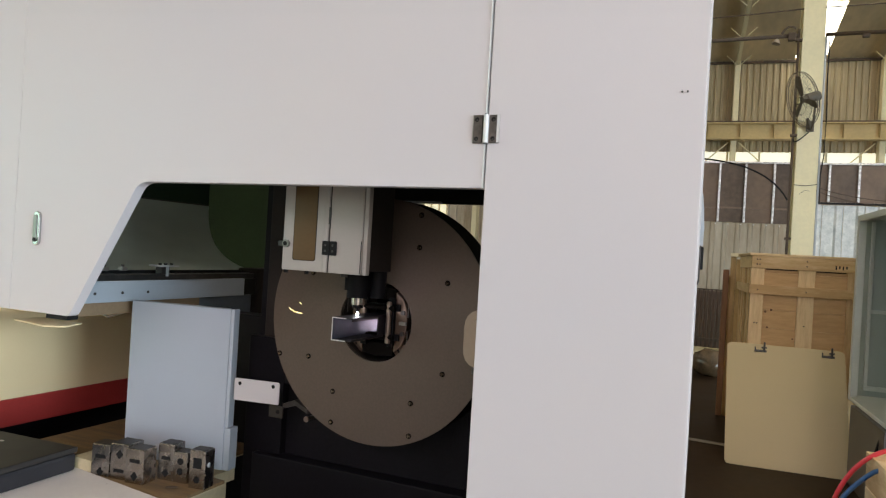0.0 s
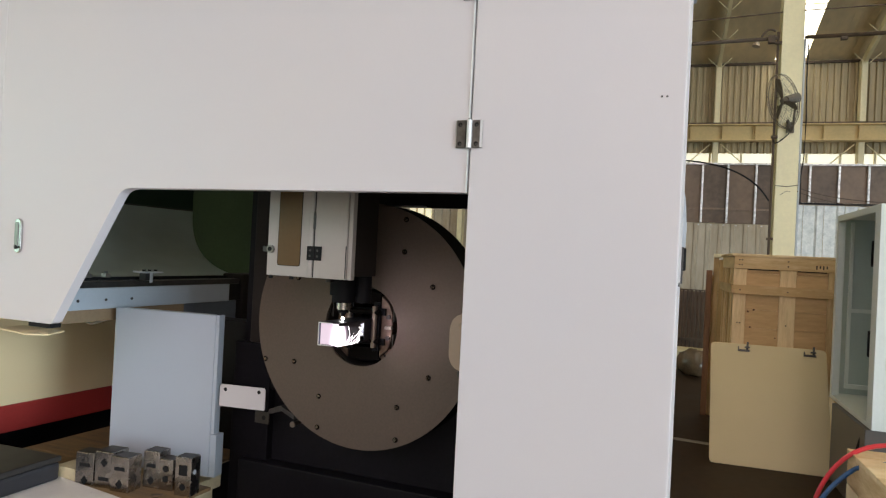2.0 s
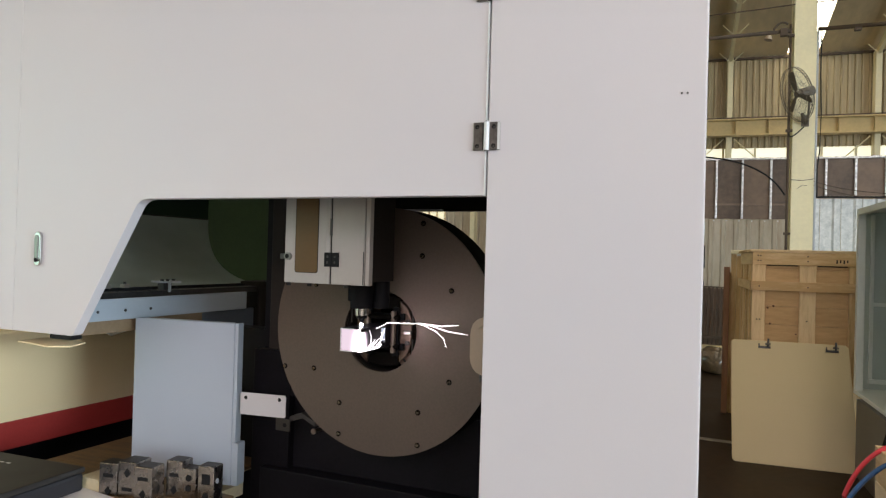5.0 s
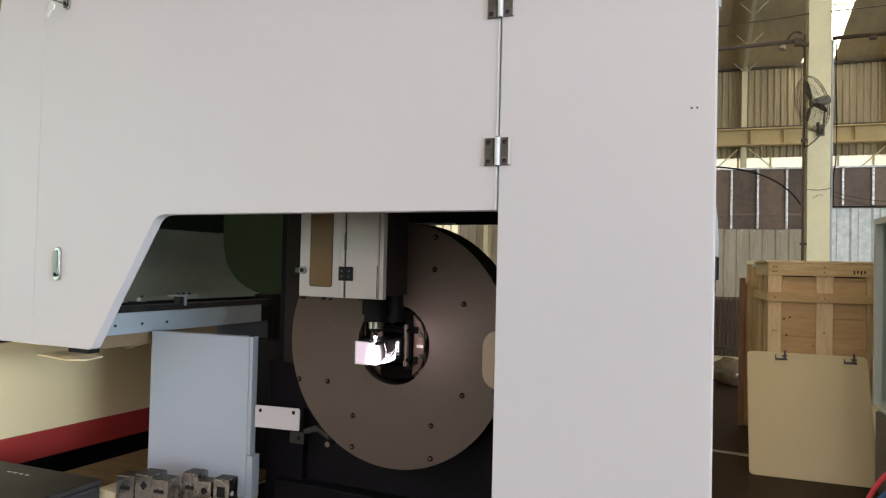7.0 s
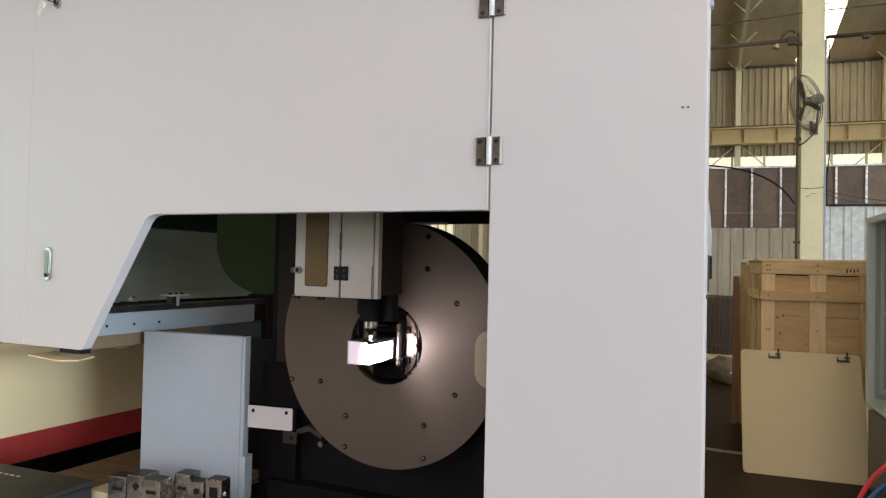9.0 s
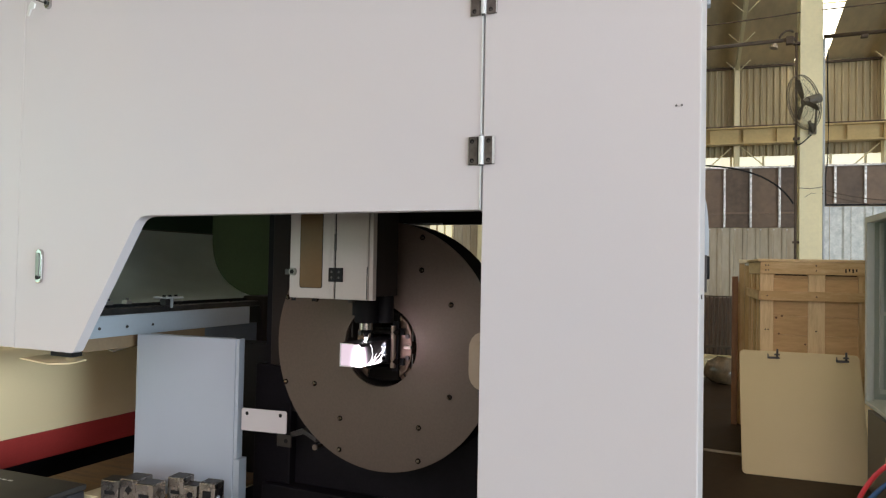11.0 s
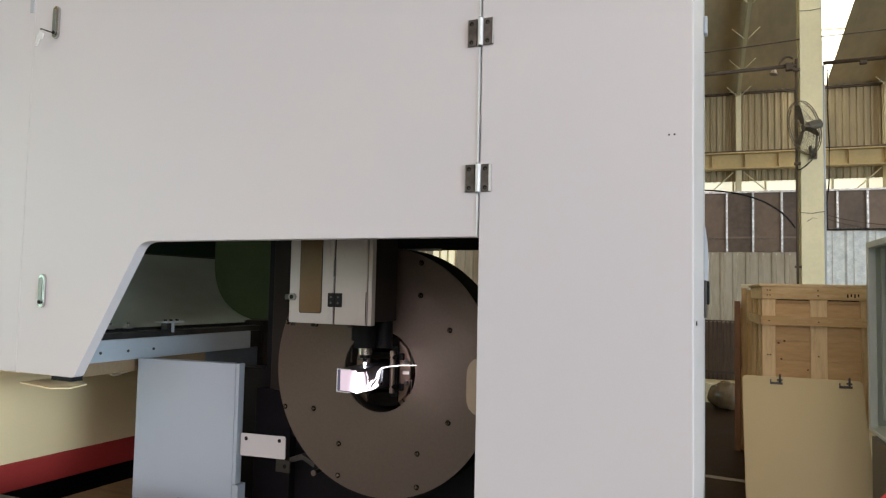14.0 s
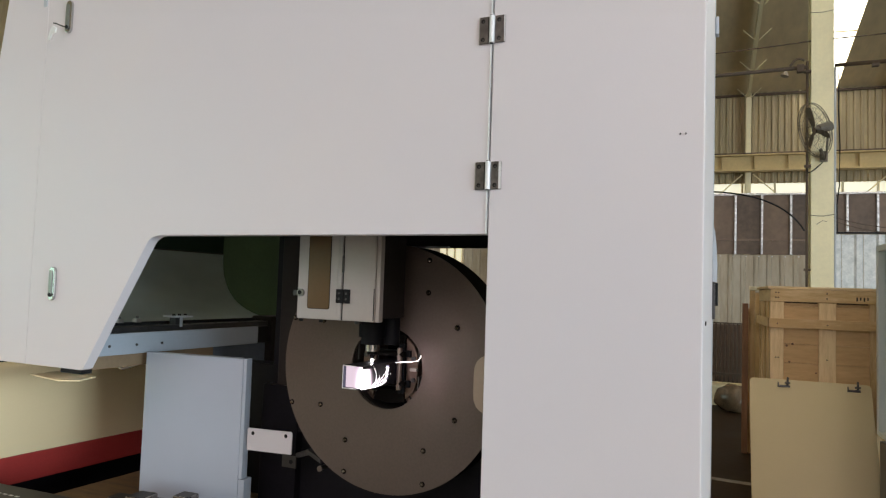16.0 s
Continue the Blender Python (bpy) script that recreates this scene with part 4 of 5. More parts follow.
# cover plate standing in front of the base
cover = thing("cover_plate", "pale grey sheet metal cover standing upright", "cover", pose(-1.813, 0.486, 0, 0, 0, 7.8))
one("face", COVERBLUE, cover, 0, 0.5, 0.0, 0.012, 0.5005, 1.187, bevel=0.003)
one("flange", BLUEGREY, cover, 0.5006, 0.5165, 0.003, 0.045, 0.682, 1.1865, bevel=0.003)
one("lower_flange", BLUEGREY, cover, 0.5006, 0.53, 0.003, 0.06, 0.5005, 0.68, bevel=0.003)
one("top_fold", COVERBLUE, cover, 0.01, 0.465, 0.012, 0.06, 1.17, 1.185)
tab = thing("mounting_tab", "white plate tab with two bolt holes", "bracket")
bm = B()
prism(bm, [(-1.292, 0.804), (-1.065, 0.812), (-1.06, 0.817), (-1.06, 0.897), (-1.066, 0.904), (-1.288, 0.897), (-1.292, 0.892)], 0.572, 0.577, 0.001)
part("plate", bm, PAINT, tab)
screws(tab, "hole", RUBBER, [(-1.262, 0.5718, 0.877), (-1.09, 0.5718, 0.885)], (0, -1, 0), 0.0085, 0.001)
ang = thing("steel_bracket", "dull steel angle bracket at the chuck's foot", "bracket")
one("plate", RIM, ang, -1.127, -1.056, 0.6, 0.608, 0.75, 0.8, bevel=0.003)
bm = B()
prism(bm, [(-1.065, 0.79), (-1.0, 0.812), (-0.94, 0.785), (-0.94, 0.806), (-1.007, 0.834), (-1.065, 0.812)], 0.609, 0.64, 0.002)
part("arm", bm, DARKSTEEL, ang)
rod("hole", RUBBER, ang, (-1.08, 0.5995, 0.776), (0, -1, 0), 0.009, 0.0015)
# small disc set in place of a tiny shiny spot
plug = thing("steel_spot", "small dull steel spot on the black pedestal", "plug")
rod("body", RIM, plug, (-0.976, 0.66, 0.75), (0, 1, 0), 0.009, 0.078, 12)
rod("rim", ROLLER, plug, (-0.976, 0.655, 0.75), (0, 1, 0), 0.012, 0.006, 14)

# ---- machine: chuck ----
CX, CZ, CY = -0.633, 1.2, 0.58
base = thing("machine_pedestal", "black steel pedestal that carries the chuck", "pedestal")
one("body", BLACK, base, -1.28, 0.3, 0.78, 1.5, 0.0, 0.86, bevel=0.01)
one("front_apron", BLACK, base, -1.28, 0.3, 0.7, 0.779, 0.0, 0.55, bevel=0.006)
one("cable_chain", BLACK, base, -1.335, -1.281, 0.78, 0.86, 1.06, 2.4)
# unseen box behind the chuck, added to block daylight from the beam
one("light_block", DRUM, base, -1.13, -0.75, 0.76, 0.96, 1.051, 1.6, bevel=0.02)
# post runs back out of view to shade the beam's far end
one("post", BROWNPOST, base, -1.28, -1.16, 0.74, 1.42, 1.06, 2.4, bevel=0.006)
one("pedestal", BLACK, base, -1.36, -1.161, 0.74, 1.1, 0.0, 1.059, bevel=0.006)
one("bay_wall", BLACK, base, -1.9, -1.361, 0.95, 1.05, 0.0, 1.12)
one("shoulder", BLACK, base, -1.16, -0.1, 0.74, 1.1, 0.861, 1.05, bevel=0.01)


chuck = thing("chuck", "large round steel chuck face with bolts", "chuck")
bm = B()
ring(bm, (CX, CY, CZ), (0, 1, 0), 0.158, 0.482, 0.008, 128)
part("face_plate", bm, DISC, chuck)
bm = B()
ring(bm, (CX, CY + 0.009, CZ), (0, 1, 0), 0.2, 0.4815, 0.15, 96)
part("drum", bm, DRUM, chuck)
bm = B()
ring(bm, (CX, CY + 0.02, CZ), (0, 1, 0), 0.159, 0.185, 0.4, 64)
part("bore", bm, RIM, chuck)
bm = B()
cyl(bm, (CX, CY + 0.34, CZ), (0, 1, 0), 0.199, 0.06, 48)
part("bore_back", bm, BLACK, chuck)
spots = [(CX + sx * a, CY - 0.0005, CZ + sz * b) for a, b in ((0.1735, 0.2965), (0.2975, 0.17), (0.174, 0.42), (0.4385, 0.1735)) for sx in (-1, 1) for sz in (-1, 1)]
bm = B()
ring(bm, (0, 0, 0), (0, -1, 0), 0.0075, 0.0105, 0.002, 16)
SEAT = mesh_of("bolt_seat", bm, DRUM)
bm = B()
cyl(bm, (0, 0, 0), (0, -1, 0), 0.0075, 0.005, 12)
cyl(bm, (0, -0.005, 0), (0, -1, 0), 0.0075, 0.003, 12, 0.004)
BOLT = mesh_of("bolt", bm, BOLTSTEEL)
for p in spots:
    share("bolt", BOLT, chuck, Matrix.Translation(p))
    share("bolt_seat", SEAT, chuck, Matrix.Translation(p))


def jaw(angle, mat):
    """A jaw with its roller; it is built on the +x side of the tube and turned."""
    m = Matrix.Translation((CX, 0, CZ)) @ Matrix.Rotation(radians(angle), 4, "Y")
    side = angle in (0, 180)
    outline = [(0.072, -0.05), (0.07, -0.118), (0.104, -0.09), (0.119, -0.05), (0.123, 0.0), (0.119, 0.05), (0.104, 0.09), (0.07, 0.118), (0.072, 0.05)] if side else [(0.085, -0.06), (0.13, -0.07), (0.14, 0.0), (0.13, 0.07), (0.085, 0.06)]
    j = part("jaw", (lambda b: (prism(b, outline, CY + 0.03, CY + 0.14, 0.004), b)[-1])(B()), mat, chuck, "worn steel chuck jaw with roller", at=m)
    rod("roller", ROLLER if side else DRUM, j, (0.056, CY + 0.004, -0.08), (0, 0, 1), 0.0105 if side else 0.01, 0.16, 16)
    one("slide", NOZZLEBLACK, j, 0.045, 0.071, CY + 0.016, CY + 0.0295, -0.095, 0.095, bevel=0.002)
    if side:
        one("key_block", STEEL, j, 0.096, 0.126, CY + 0.012, CY + 0.0295, -0.007, 0.006, bevel=0.003)
        for z in (-0.042, 0.04):
            rod("pin", DARKSTEEL, j, (0.106, CY + 0.0295, z), (0, -1, 0), 0.009, 0.008, 10)
        for z in (-0.1, 0.1):
            one("gib", RIM, j, 0.132, 0.138, CY + 0.012, CY + 0.06, min(z * 0.25, z), max(z * 0.25, z), bevel=0.001)


for a in (0, 180):
    jaw(a, JAW)
for a in (48, 132):
    m = Matrix.Translation((CX, 0, CZ)) @ Matrix.Rotation(radians(a), 4, "Y")
    wedge = part("wedge", (lambda b: (prism(b, [(0.1, -0.045), (0.153, -0.03), (0.154, 0.0), (0.153, 0.03), (0.1, 0.012)], CY + 0.045, CY + 0.12, 0.003), b)[-1])(B()), JAW, chuck, "worn steel wedge between the jaws", at=m)
    one("groove", RUBBER, wedge, 0.104, 0.148, CY + 0.0435, CY + 0.046, -0.014, -0.007)
# upper and lower jaws in near black, for the shade in the bore
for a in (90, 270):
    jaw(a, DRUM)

cap = thing("roller_cap", "rounded tan plastic cap beside the chuck", "cap")
bm = B()
box(bm, -0.142, 0.05, 0.25, 0.36, 1.12, 1.308)
bmesh.ops.bevel(bm, geom=[e for e in bm.edges if abs(e.verts[0].co.y - e.verts[1].co.y) > 0.05], offset=0.06, segments=5, affect="EDGES", profile=0.55)
bmesh.ops.bevel(bm, geom=[e for e in bm.edges if abs(e.verts[0].co.y - e.verts[1].co.y) < 1e-4], offset=0.032, segments=5, affect="EDGES")
part("cap", bm, TAN, cap, smooth=True)
rod("knob", DARKSTEEL, cap, (-0.1, 0.3, 1.099), (0, 0, 1), 0.014, 0.02)

# ---- machine: cutting head, tube and sparks ----
head = thing("cutting_head", "grey white laser cutting head with black nozzle", "cutting head")
one("left_cover", HEADWHITE, head, -0.872, -0.681, 0.0, 0.03, 1.388, 2.1, bevel=0.004)
win = B()
foot = [(-0.777 + sx * 0.038 + sx * 0.009 * math.sin(radians(k)), 1.436 - 0.009 * math.cos(radians(k))) for sx, turns in ((-1, (90, 60, 30, 0)), (1, (0, 30, 60, 90))) for k in turns]
prism(win, foot + [(-0.73, 2.0), (-0.824, 2.0)], -0.003, -0.0005, 0.0008)
wv = part("window", win, AMBER, head, "amber brown window strip")
seal = B()
prism(seal, [(x + (-0.002 if x < -0.777 else 0.002), z - 0.002) for x, z in foot] + [(-0.728, 2.0), (-0.826, 2.0)], -0.0018, -0.0004)
part("window_seal", seal, RUBBER, wv)
one("right_cover", HEADWHITE, head, -0.673, -0.54, 0.0, 0.03, 1.388, 2.1, bevel=0.004)
rod("edge_roll", HEADWHITE, head, (-0.694, 0.011, 1.392), (0, 0, 1), 0.0125, 0.7, 20)
one("edge_trim", HEADWHITE, head, -0.538, -0.522, 0.004, 0.03, 1.388, 2.1, bevel=0.003)
one("slot", RUBBER, head, -0.5445, -0.5415, -0.001, 0.0, 1.392, 1.505)
# head sides are coloured far darker than the front covers
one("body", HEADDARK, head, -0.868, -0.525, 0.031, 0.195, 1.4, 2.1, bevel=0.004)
one("seam", RUBBER, head, -0.681, -0.673, 0.008, 0.03, 1.39, 2.1)
hg = one("cover_hinge", RUBBER, head, -0.698, -0.667, -0.008, -0.001, 1.45, 1.5, bevel=0.002, label="square black cover hinge")
one("leaf", RUBBER, hg, -0.665, -0.64, -0.008, -0.001, 1.45, 1.5, bevel=0.002)
screws(hg, "screw", DARKSTEEL, [(x, -0.008, z) for x in (-0.684, -0.654) for z in (1.465, 1.485)], (0, -1, 0), 0.004, 0.002)
one("strap", DARKSTEEL, head, -0.679, -0.671, -0.003, 0.008, 1.56, 1.62)
lk = rod("lock", LEVER, head, (-0.853, 0.0, 1.483), (0, -1, 0), 0.014, 0.012, 18, "small chrome cam lock")
rod("lock_core", RUBBER, lk, (-0.853, -0.012, 1.483), (0, -1, 0), 0.008, 0.002)
one("lock_tab", DARKSTEEL, lk, -0.89, -0.866, -0.004, 0.01, 1.472, 1.492, bevel=0.003)
screws(head, "foot", RUBBER, [(-0.86, 0.012, 1.389), (-0.77, 0.012, 1.389)], (0, 0, -1), 0.008, 0.012)
NX, NY = -0.633, 0.155
rod("collimator", NOZZLEBLACK, head, (NX, NY, 1.325), (0, 0, 1), 0.053, 0.075, 28)
rod("connector", DARKSTEEL, head, (NX - 0.035, NY - 0.05, 1.372), (0, 0, 1), 0.014, 0.022)
rod("focus_ring", NOZZLEBLACK, head, (NX, NY, 1.298), (0, 0, 1), 0.044, 0.034, 28)
rod("collar", CHROME, head, (NX, NY, 1.272), (0, 0, 1), 0.027, 0.025, 24)
rod("ceramic", NOZZLEBLACK, head, (NX, NY, 1.26), (0, 0, 1), 0.02, 0.014, 24)
rod("nozzle", CHROME, head, (NX, NY, 1.243), (0, 0, 1), 0.005, 0.018, 20, r2=0.014)
rod("side_sensor", NOZZLEBLACK, head, (NX + 0.07, NY + 0.02, 1.3), (0, 0, 1), 0.03, 0.1, 16)

tube = thing("steel_tube", "square mill steel tube held in the chuck", "tube")
TW = 0.042
bm = B()
for dims in ((-TW, TW, 0, 2.6, TW - 0.003, TW), (-TW, TW, 0, 2.6, -TW, -TW + 0.003)):
    box(bm, *dims)
box(bm, TW - 0.003, TW, 0.19, 2.6, -TW + 0.003, TW - 0.003)
box(bm, TW - 0.003, TW, 0.0, 0.19, TW - 0.012, TW - 0.003)
box(bm, TW - 0.003, TW, 0.0, 0.19, -TW + 0.003, -TW + 0.008)
part("wall", bm, TUBESTEEL, tube)
one("inner_wall", TUBELIT, tube, -TW, -TW + 0.003, 0, 2.6, -TW + 0.003, TW - 0.003, label="far wall of the tube, coloured bluish as if lit")
bm = B()
# bright edge stops short on the right, where the nozzle's shadow falls
for dims in ((-TW, 0.016, -0.002, 0, TW - 0.003, TW), (-TW, 0.016, -0.002, 0, -TW, -TW + 0.003), (-TW, -TW + 0.003, -0.002, 0, -TW + 0.003, TW - 0.003)):
    box(bm, *dims)
part("cut_edge", bm, CUTGLINT, tube, "freshly cut bright tube end, ending at the nozzle's shadow")
bm = B()
box(bm, -0.06, 0.06, 2.62, 3.0, -0.06, 0.06, 0.005)
part("end_stop", bm, DARKSTEEL, tube)
support = thing("tube_support", "dark roller stand under the long tube", "stand")
one("stand", BLACK, support, CX - 0.1, CX + 0.1, 2.2, 2.4, 0.0, 1.12, bevel=0.01)
one("roller", STEEL, support, CX - 0.08, CX + 0.08, 2.28, 2.32, 1.12, 1.155)

plasma = thing("plasma_cloud", "white violet plasma glow inside the tube end", "spark")
bm = B()
box(bm, -0.0388, 0.0385, 0.0, 0.16, -0.0385, 0.0385, 0.001)
part("glow", bm, PLASMA, plasma)
flare = thing("nozzle_flare", "tiny white flare under the nozzle tip", "spark")
bm = B()
ball(bm, (0, 0, 0), 0.005, (1, 1, 1.2), 10)
part("core", bm, FLARE, flare)

rng = random.Random(4)


def streak(bm, p, q, wob, r, n=8):
    p, q = Vector(p), Vector(q)
    pts = [p.lerp(q, k / n) + Vector((rng.uniform(-wob, wob), rng.uniform(-wob, wob) * 0.4, rng.uniform(-wob, wob))) * (0 if k in (0, n) else 1) for k in range(n + 1)]
    sweep(bm, pts, r, 5, [0.35 + 0.65 * math.sin(math.pi * (0.15 + 0.8 * k / n)) for k in range(n + 1)])


filaments = thing("spark_filaments", "curled white sparks round the cut", "spark")
for k in range(7):
    bm = B()
    pts = [Vector((0.0, -0.035 + 0.018 * k, -0.037))]
    a, curl = rng.uniform(0.3, 1.4), rng.uniform(-0.5, 0.9)
    step = rng.uniform(0.008, 0.013)
    for j in range(7):
        a += curl * 0.5 + rng.uniform(-0.45, 0.45)
        pts.append(pts[-1] + Vector((0.001, step * math.cos(a), abs(step * math.sin(a)))))
    sweep(bm, pts, 0.00065, 5, [1.2, 1.1, 1, 0.9, 0.8, 0.7, 0.6, 0.3])
    part("filament", bm, SPARK, filaments)
molten = thing("molten_edge", "white hot molten edge along the slit in the tube", "spark")
bm = B()
sweep(bm, [(0.0, 0.001, 0), (0.0005, 0.05, 0.0008), (0.001, 0.1, 0.0), (0.001, 0.14, 0.003), (0.002, 0.158, 0.012)], 0.0018, 6, [1.3, 1.2, 1.0, 0.8, 0.3])
part("bead", bm, SPARK, molten)
flash = thing("flash_sheet", "white flash that fills the slit of the tube", "spark")
bm = B()
box(bm, -0.0386, 0.0388, 0.0, 0.19, -0.0388, 0.0386, 0.001)
part("flash", bm, FLASH, flash)
pulse = thing("pulse_flash", "short blinding pulse at the tube end", "spark")
bm = B()
box(bm, -0.0386, 0.0388, 0.0, 0.1, -0.0388, 0.0386, 0.001)
part("pulse", bm, FLASH, pulse)

def trail(parent, points, r=0.00095, taper=None):
    bm = B()
    n = len(points)
    sweep(bm, points, r, 5, taper or [0.5 + 0.6 * math.sin(math.pi * (0.1 + 0.85 * k / (n - 1))) for k in range(n)])
    part("trail", bm, SPARK, parent)


spark_long = thing("long_spark", "long white spark flying off the cut", "spark")
trail(spark_long, [(0, 0, 0), (0.03, 0, 0.003), (0.09, 0, 0.001), (0.15, 0, -0.002), (0.21, 0, -0.001), (0.26, 0, -0.003)])
spark_bent = thing("bent_spark", "white spark that curls up from the cut and flies off", "spark")
trail(spark_bent, [(-0.075, 0, -0.06), (-0.055, 0, -0.052), (-0.035, 0, -0.04), (-0.028, 0, -0.018), (-0.012, 0, -0.004), (0.02, 0, 0), (0.07, 0, 0.002), (0.13, 0, 0.0)], 0.0012)
spark_fork = thing("forked_spark", "forked white spark flying off the cut", "spark")
trail(spark_fork, [(-0.08, 0, -0.02), (-0.03, 0, 0.004), (0.03, 0, 0.004), (0.1, 0, 0.006), (0.18, 0, 0.0), (0.245, 0, 0.006)])
trail(spark_fork, [(0.08, 0, 0.006), (0.14, 0, 0.0), (0.2, 0, -0.016), (0.28, 0, -0.026)])
trail(spark_fork, [(0.1, 0, 0.005), (0.16, 0, -0.018), (0.19, 0, -0.045), (0.2, 0, -0.072)])
spark_short = thing("short_spark", "short hooked white spark", "spark")
trail(spark_short, [(0, 0, 0), (0.03, 0, -0.001), (0.07, 0, -0.003), (0.09, 0, -0.003), (0.1, 0, 0.004), (0.108, 0, 0.016)])
spray = thing("spark_spray", "fan of thin yellow sparks from the first pierce", "spark")
for k in range(14):
    bm = B()
    L = rng.uniform(0.06, 0.2)
    streak(bm, (0, 0, 0), (-L, rng.uniform(-0.02, 0.02), rng.uniform(-0.006, 0.022) * L / 0.15), 0.004, 0.0011, 7)
    part("trail", bm, YSPARK, spray)

stray = thing("stray_sparks", "a few tiny pale sparks drifting off", "spark")
for p, q in (((0, 0, 0), (0.03, 0, -0.014)), ((0.03, 0, -0.014), (0.062, 0, -0.017)), ((0.05, 0, 0.022), (0.056, 0, 0.02))):
    bm = B()
    streak(bm, p, q, 0.001, 0.0009, 4)
    part("trail", bm, YSPARK, stray)

# ---- board, blocks, case and table ----
table = thing("work_table", "low table covered with white plastic film", "table")
one("film", PLASTICFILM, table, -2.3, -0.3, -1.2, -0.012, 0.5012, 0.509, bevel=0.002, at=pose(0, 0, 0, 0, 0, -8))
one("top", BOARDEDGE, table, -2.28, -0.32, -1.18, -0.2, 0.455, 0.5008, bevel=0.004, at=pose(0, 0, 0, 0, 0, -9))
for x, y in ((-2.1, -0.7), (-0.7, -0.9), (-2.1, 0.15), (-0.5, -0.1)):
    one("leg", DARKSTEEL, table, x, x + 0.05, y, y + 0.05, 0, 0.45)
board = thing("plywood_board", "stained brown plywood board with pale edges", "board")
one("top", BOARD, board, -2.3, -1.225, 0.2, 0.469, 0.486, 0.5, bevel=0.002)
one("top", BOARD, board, -2.3, -1.43, 0.47, 0.93, 0.486, 0.5, bevel=0.002)
one("core", BOARDEDGE, board, -2.3, -1.225, 0.2, 0.469, 0.4805, 0.4859)
one("core", BOARDEDGE, board, -2.3, -1.43, 0.47, 0.93, 0.4805, 0.4859)
one("edge", BOARDEDGE, board, -2.06, -1.335, 0.44, 0.66, 0.43, 0.4804)
for x in (-2.0, -1.42):
    one("bearer", BOARDEDGE, board, x, x + 0.06, 0.46, 0.64, 0.0, 0.429)


def jaw_block(x, y, w, d, h, turn, holes, bored=False):
    b = thing("steel_jaw_block", "machined steel jaw block with recesses on a board", "steel block", pose(x, y, 0.5005, 0, 0, turn), group="jaw blocks")
    one("body", BLOCKSTEEL, b, -w / 2, w / 2, 0, d, 0, h, bevel=0.003)
    # block tops get a plate darker than the fronts
    one("dark_top", RIM, b, -w / 2 + 0.004, w / 2 - 0.004, 0.006, d - 0.004, h + 0.0004, h + 0.0016)
    for kind_, z in holes:
        if kind_ == "slot":
            one("slot", RUBBER, b, -w * 0.28, w * 0.28, -0.002, -0.0004, z - 0.007, z + 0.007, bevel=0.0005)
        elif kind_ == "hole":
            rod("hole", RUBBER, b, (0, -0.0004, z), (0, -1, 0), 0.013, 0.0016)
        elif kind_ == "square":
            one("pocket", RUBBER, b, -w * 0.25, w * 0.25, -0.002, -0.0004, z - 0.02, z + 0.02, bevel=0.0005)
        else:
            bm = B()
            prism(bm, [(0, z - 0.018), (0.016, z), (0, z + 0.018), (-0.016, z)], -0.002, -0.0004)
            part("pocket", bm, RUBBER, b)
    if bored:
        # pale disc paints the glint of a hole in the block's side
        rod("side_glint", COVER, b, (w / 2 + 0.0004, d * 0.35, h * 0.62), (1, 0, 0), 0.01, 0.0016)


jaw_block(-1.664, 0.236, 0.086, 0.07, 0.128, 8, [("slot", 0.08), ("diamond", 0.018)])
jaw_block(-1.572, 0.246, 0.084, 0.09, 0.142, 8, [("diamond", 0.1), ("slot", 0.035)])
jaw_block(-1.484, 0.242, 0.084, 0.075, 0.136, 8, [("slot", 0.09), ("diamond", 0.03)])
jaw_block(-1.418, 0.338, 0.074, 0.07, 0.146, 8, [("slot", 0.09), ("diamond", 0.03)])
jaw_block(-1.35, 0.346, 0.064, 0.06, 0.122, 8, [("hole", 0.085), ("hole", 0.045)])
jaw_block(-1.248, 0.33, 0.072, 0.062, 0.15, 8, [("square", 0.1), ("hole", 0.035)], True)
offcut = thing("wood_offcut", "pale plywood offcut lying on the board", "offcut")
one("body", BOARDEDGE, offcut, -1.83, -1.716, 0.238, 0.42, 0.5005, 0.552, bevel=0.003)
one("chip", RUST, None, -0.022, 0.022, -0.006, 0.006, 0.0, 0.005, bevel=0.001, at=pose(-1.335, 0.29, 0.5002, 0, 0, 32))
tagged(bpy.data.objects["chip"], "dark steel chip lying on the board", "chip")

case = thing("carry_case", "charcoal flat case with worn white marks", "case", pose(-1.775, 0.215, 0.5095, 0, 0, 3))
one("body", CASESIDE, case, -0.8, 0.0, -0.75, 0.0, 0.0, 0.072, bevel=0.014)
one("lid", CASE, case, -0.8, 0.004, -0.75, 0.004, 0.0725, 0.096, bevel=0.008)
for k in range(4):
    one("mark", WHITEMARK, case, -0.42 + k * 0.035, -0.4 + k * 0.035, -0.1, -0.09, 0.0962, 0.0968)


# ---- what moves ----
HEADY = [(0, 0.285), (2, 0.284), (4, 0.281), (5, 0.281), (6.2, 0.284), (7.5, 0.291), (8.5, 0.303), (9, 0.306), (10.2, 0.313), (11.5, 0.318), (13, 0.317), (16, 0.316)]
TUBEY = [(0, 0.338), (1.5, 0.341), (3, 0.348), (4, 0.355), (5, 0.36), (6.2, 0.366), (7.5, 0.371), (9, 0.371), (10.2, 0.367), (11.5, 0.361), (13, 0.356), (14.5, 0.346), (16, 0.34)]


def at_time(rows, t):
    return float(np.interp(t, [r[0] for r in rows], [r[1] for r in rows]))


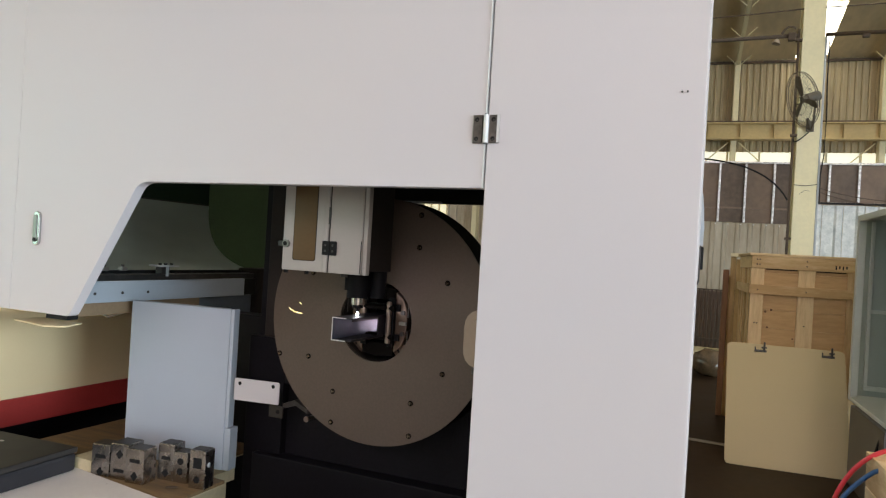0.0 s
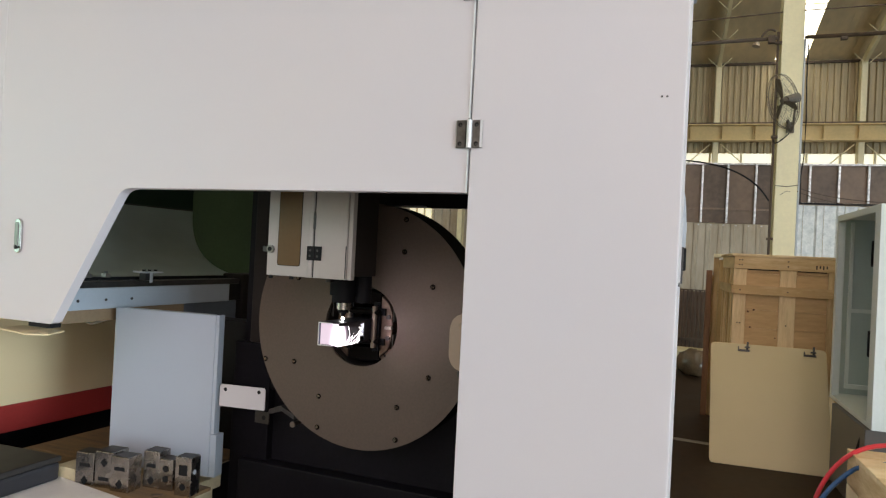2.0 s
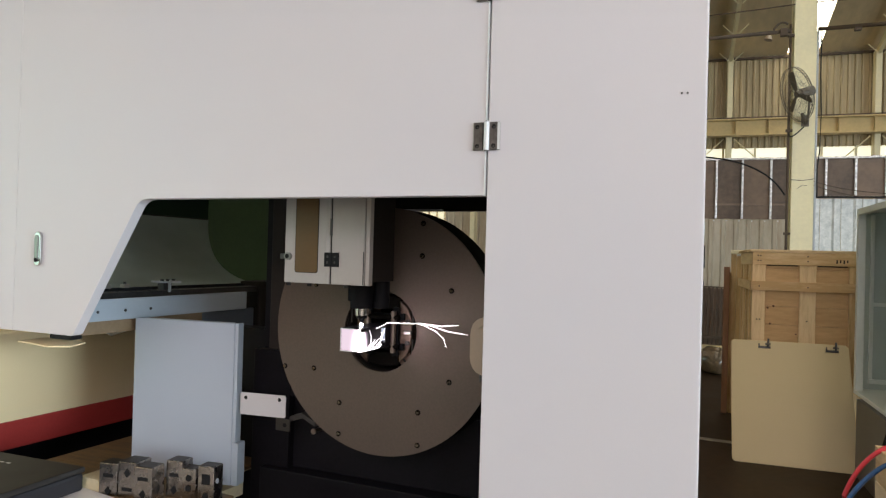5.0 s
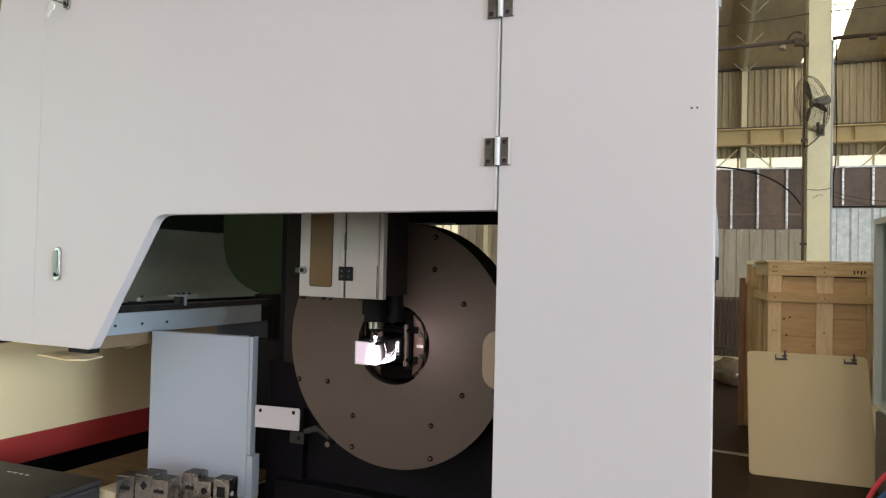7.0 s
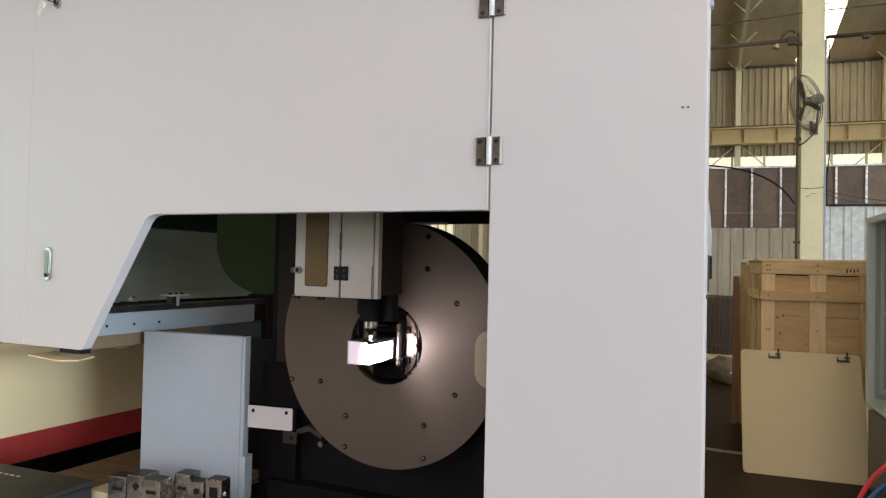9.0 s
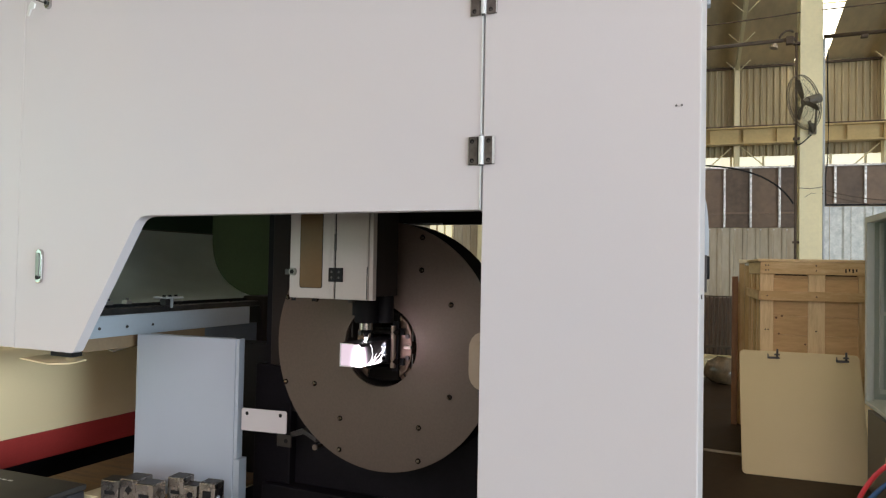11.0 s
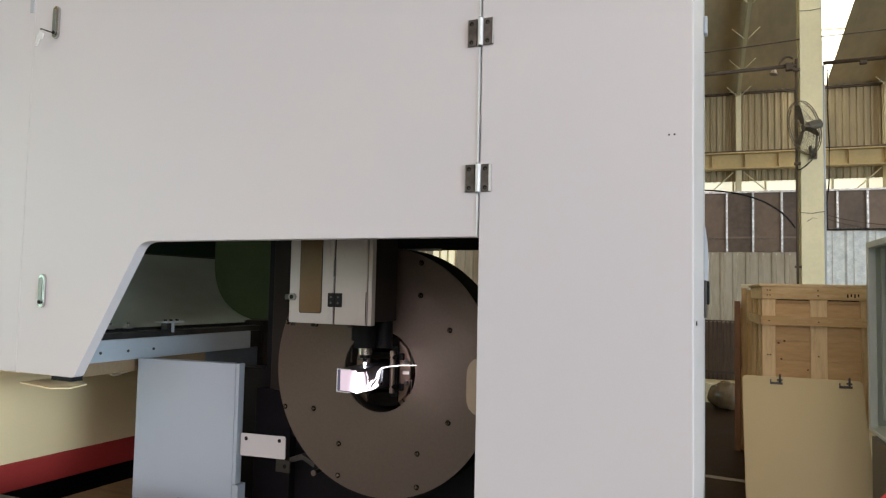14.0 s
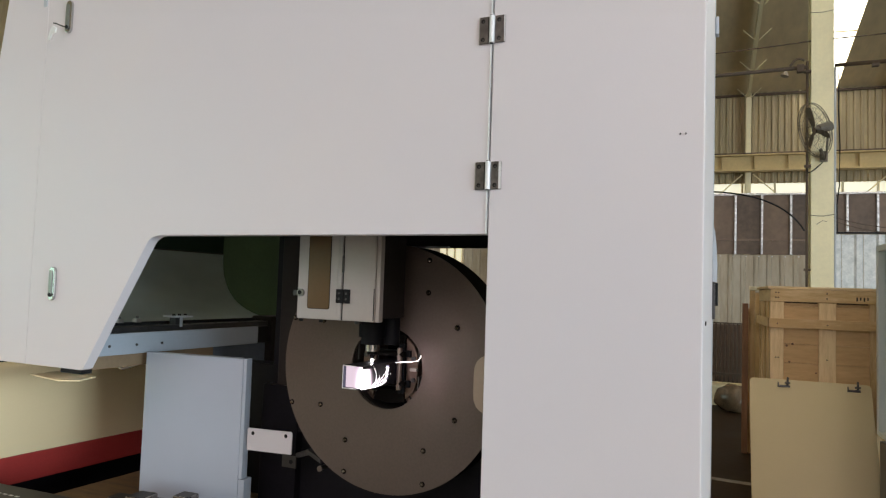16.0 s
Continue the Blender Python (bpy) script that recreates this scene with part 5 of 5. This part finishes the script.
def motions():
    walk(head, [(t, pose(0, y, 0)) for t, y in HEADY])
    walk(tube, [(t, pose(CX, y, CZ - 0.013)) for t, y in TUBEY])

    def cut(t):
        return at_time(TUBEY, t) + 0.05

    walk(flare, [(t, pose(NX, y + NY, CZ + 0.037)) for t, y in HEADY])
    # the glow lies deep in the tube until the wall is pierced, then burns near its end
    depth = [(0, 0.5), (0.6, 0.5), (0.75, 0.02), (0.9, 0.012), (1.1, 0.05), (1.6, 0.048), (1.9, 0.014), (2.6, 0.01), (3.5, 0.006), (4.5, 0.004), (5.2, 0.004), (7.5, 0.004), (8.6, 0.006), (9.0, 0.003), (9.2, 0.008), (11.4, 0.004), (12.6, 0.008), (13.5, 0.008), (14.4, 0.03), (15.0, 0.016), (16, 0.02)]
    rows = [(t, pose(CX, at_time(TUBEY, t) + d - 0.0035, CZ - 0.013)) for t, d in depth]
    walk(plasma, rows)
    rows = [(0, pose(CX - 0.02, 0.9, CZ - 0.013)), (1.2, pose(CX - 0.02, 0.9, CZ - 0.013))]
    t = 1.3
    while t < 16.01:
        rows.append((t, pose(CX + 0.044, cut(t) + 0.022 + rng.uniform(-0.01, 0.01), CZ - 0.013, rng.uniform(-4, 4), 0, 0)))
        t += 0.1
    walk(filaments, rows)
    # sparks leave the tube, fly off behind the fixed panel and the next one follows
    def flights(ob, times):
        inside = lambda t: pose(CX - 0.02, 0.95, CZ - 0.013)
        rows = [(0, inside(0))]
        for t, x, z, tilt in times:
            rows.append((t - 0.134, inside(t)))
            rows.append((t - 0.1, pose(CX - 0.02, cut(t) + 0.02, CZ - 0.013, 0, tilt, 0)))
            rows.append((t, pose(x, cut(t) + 0.02, z, 0, tilt, 0)))
            if t + 0.134 < 16:
                rows.append((t + 0.1, pose(x + 0.5, cut(t) + 0.04, z - 0.02, 0, tilt, 0)))
                rows.append((t + 0.134, inside(t)))
        if rows[-1][0] < 16:
            rows.append((16, inside(16)))
        walk(ob, rows)

    flights(spark_long, [(3.2, -0.506, 1.209, -6.5), (6.0, -0.42, 1.24, -2), (7.5, -0.408, 1.244, -9.8), (8.0, -0.512, 1.246, -0.8), (10.1, -0.42, 1.23, 1), (11.5, -0.506, 1.242, -0.2), (15.0, -0.545, 1.242, -3.0)])
    flights(spark_bent, [(4.0, -0.498, 1.252, -12.7), (4.5, -0.487, 1.231, -17.8), (5.6, -0.44, 1.235, 0), (6.9, -0.44, 1.235, 3), (8.5, -0.549, 1.223, -10.9), (9.8, -0.45, 1.23, -3), (10.8, -0.44, 1.235, 0), (13.0, -0.478, 1.249, -2.9), (14.0, -0.521, 1.238, -6.1), (15.5, -0.489, 1.251, -9.0)])
    flights(spark_fork, [(5.0, -0.489, 1.248, -1.3), (6.4, -0.42, 1.23, 0), (10.5, -0.43, 1.23, 2)])
    flights(spark_short, [(1.5, -0.443, 1.177, -4.9), (2.3, -0.45, 1.22, 0), (14.5, -0.331, 1.27, -2.3), (16.0, -0.501, 1.244, -8.7)])
    deep = lambda t: pose(CX, at_time(TUBEY, t) + 0.5, CZ - 0.013)
    walk(molten, [(0, pose(CX + 0.041, 0.9, CZ - 0.052)), (1.8333, pose(CX + 0.041, 0.9, CZ - 0.052))] + [(t, pose(CX + 0.041, at_time(TUBEY, t) + (0.0 if 2 <= t < 11.4 else -0.002), CZ - 0.052)) for t in (1.9, 2.5, 3.0, 4.0, 5.0, 6.2, 7.5, 9.0, 10.2, 11.5, 13.0, 14.5, 16.0)])
    for ob, times in ((flash, (9.0, 10.3)), (pulse, (4.5, 5.9, 8.0, 12.0, 13.0))):
        rows = [(0, deep(0))]
        for t in times:
            lit = pose(CX, at_time(TUBEY, t) + 0.004, CZ - 0.013)
            rows += [(t - 0.1, deep(t)), (t - 0.0667, lit), (t + 0.0667, lit), (t + 0.1, deep(t))]
        walk(ob, rows + [(16, deep(16))])
    away = pose(CX - 0.02, 0.9, CZ - 0.02)
    walk(stray, [(0, pose(-0.926, 0.42, 1.236)), (0.1, pose(-0.936, 0.42, 1.236)), (0.1667, away), (0.2333, away), (0.2667, pose(-0.835, 0.42, 1.249)), (0.3333, pose(-0.845, 0.42, 1.249)), (0.4, away), (0.4333, away), (0.4667, pose(-0.893, 0.42, 1.234)), (0.5333, pose(-0.903, 0.42, 1.234)), (0.6, away), (16, away)])
    hidden, tip = pose(CX, 0.85, CZ - 0.013, 0, 0, -80), (CX - 0.01, cut(0) + 0.045)
    rows = [(0, hidden), (0.1333, hidden), (0.1667, pose(*tip, CZ + 0.036)), (0.2333, pose(tip[0] - 0.02, tip[1], CZ + 0.038, 0, 3, 0)), (0.2667, hidden), (0.3333, hidden), (0.3667, pose(*tip, CZ + 0.036)), (0.4333, pose(*tip, CZ + 0.037)), (0.4667, hidden), (16, hidden)]
    walk(spray, rows)


motions()
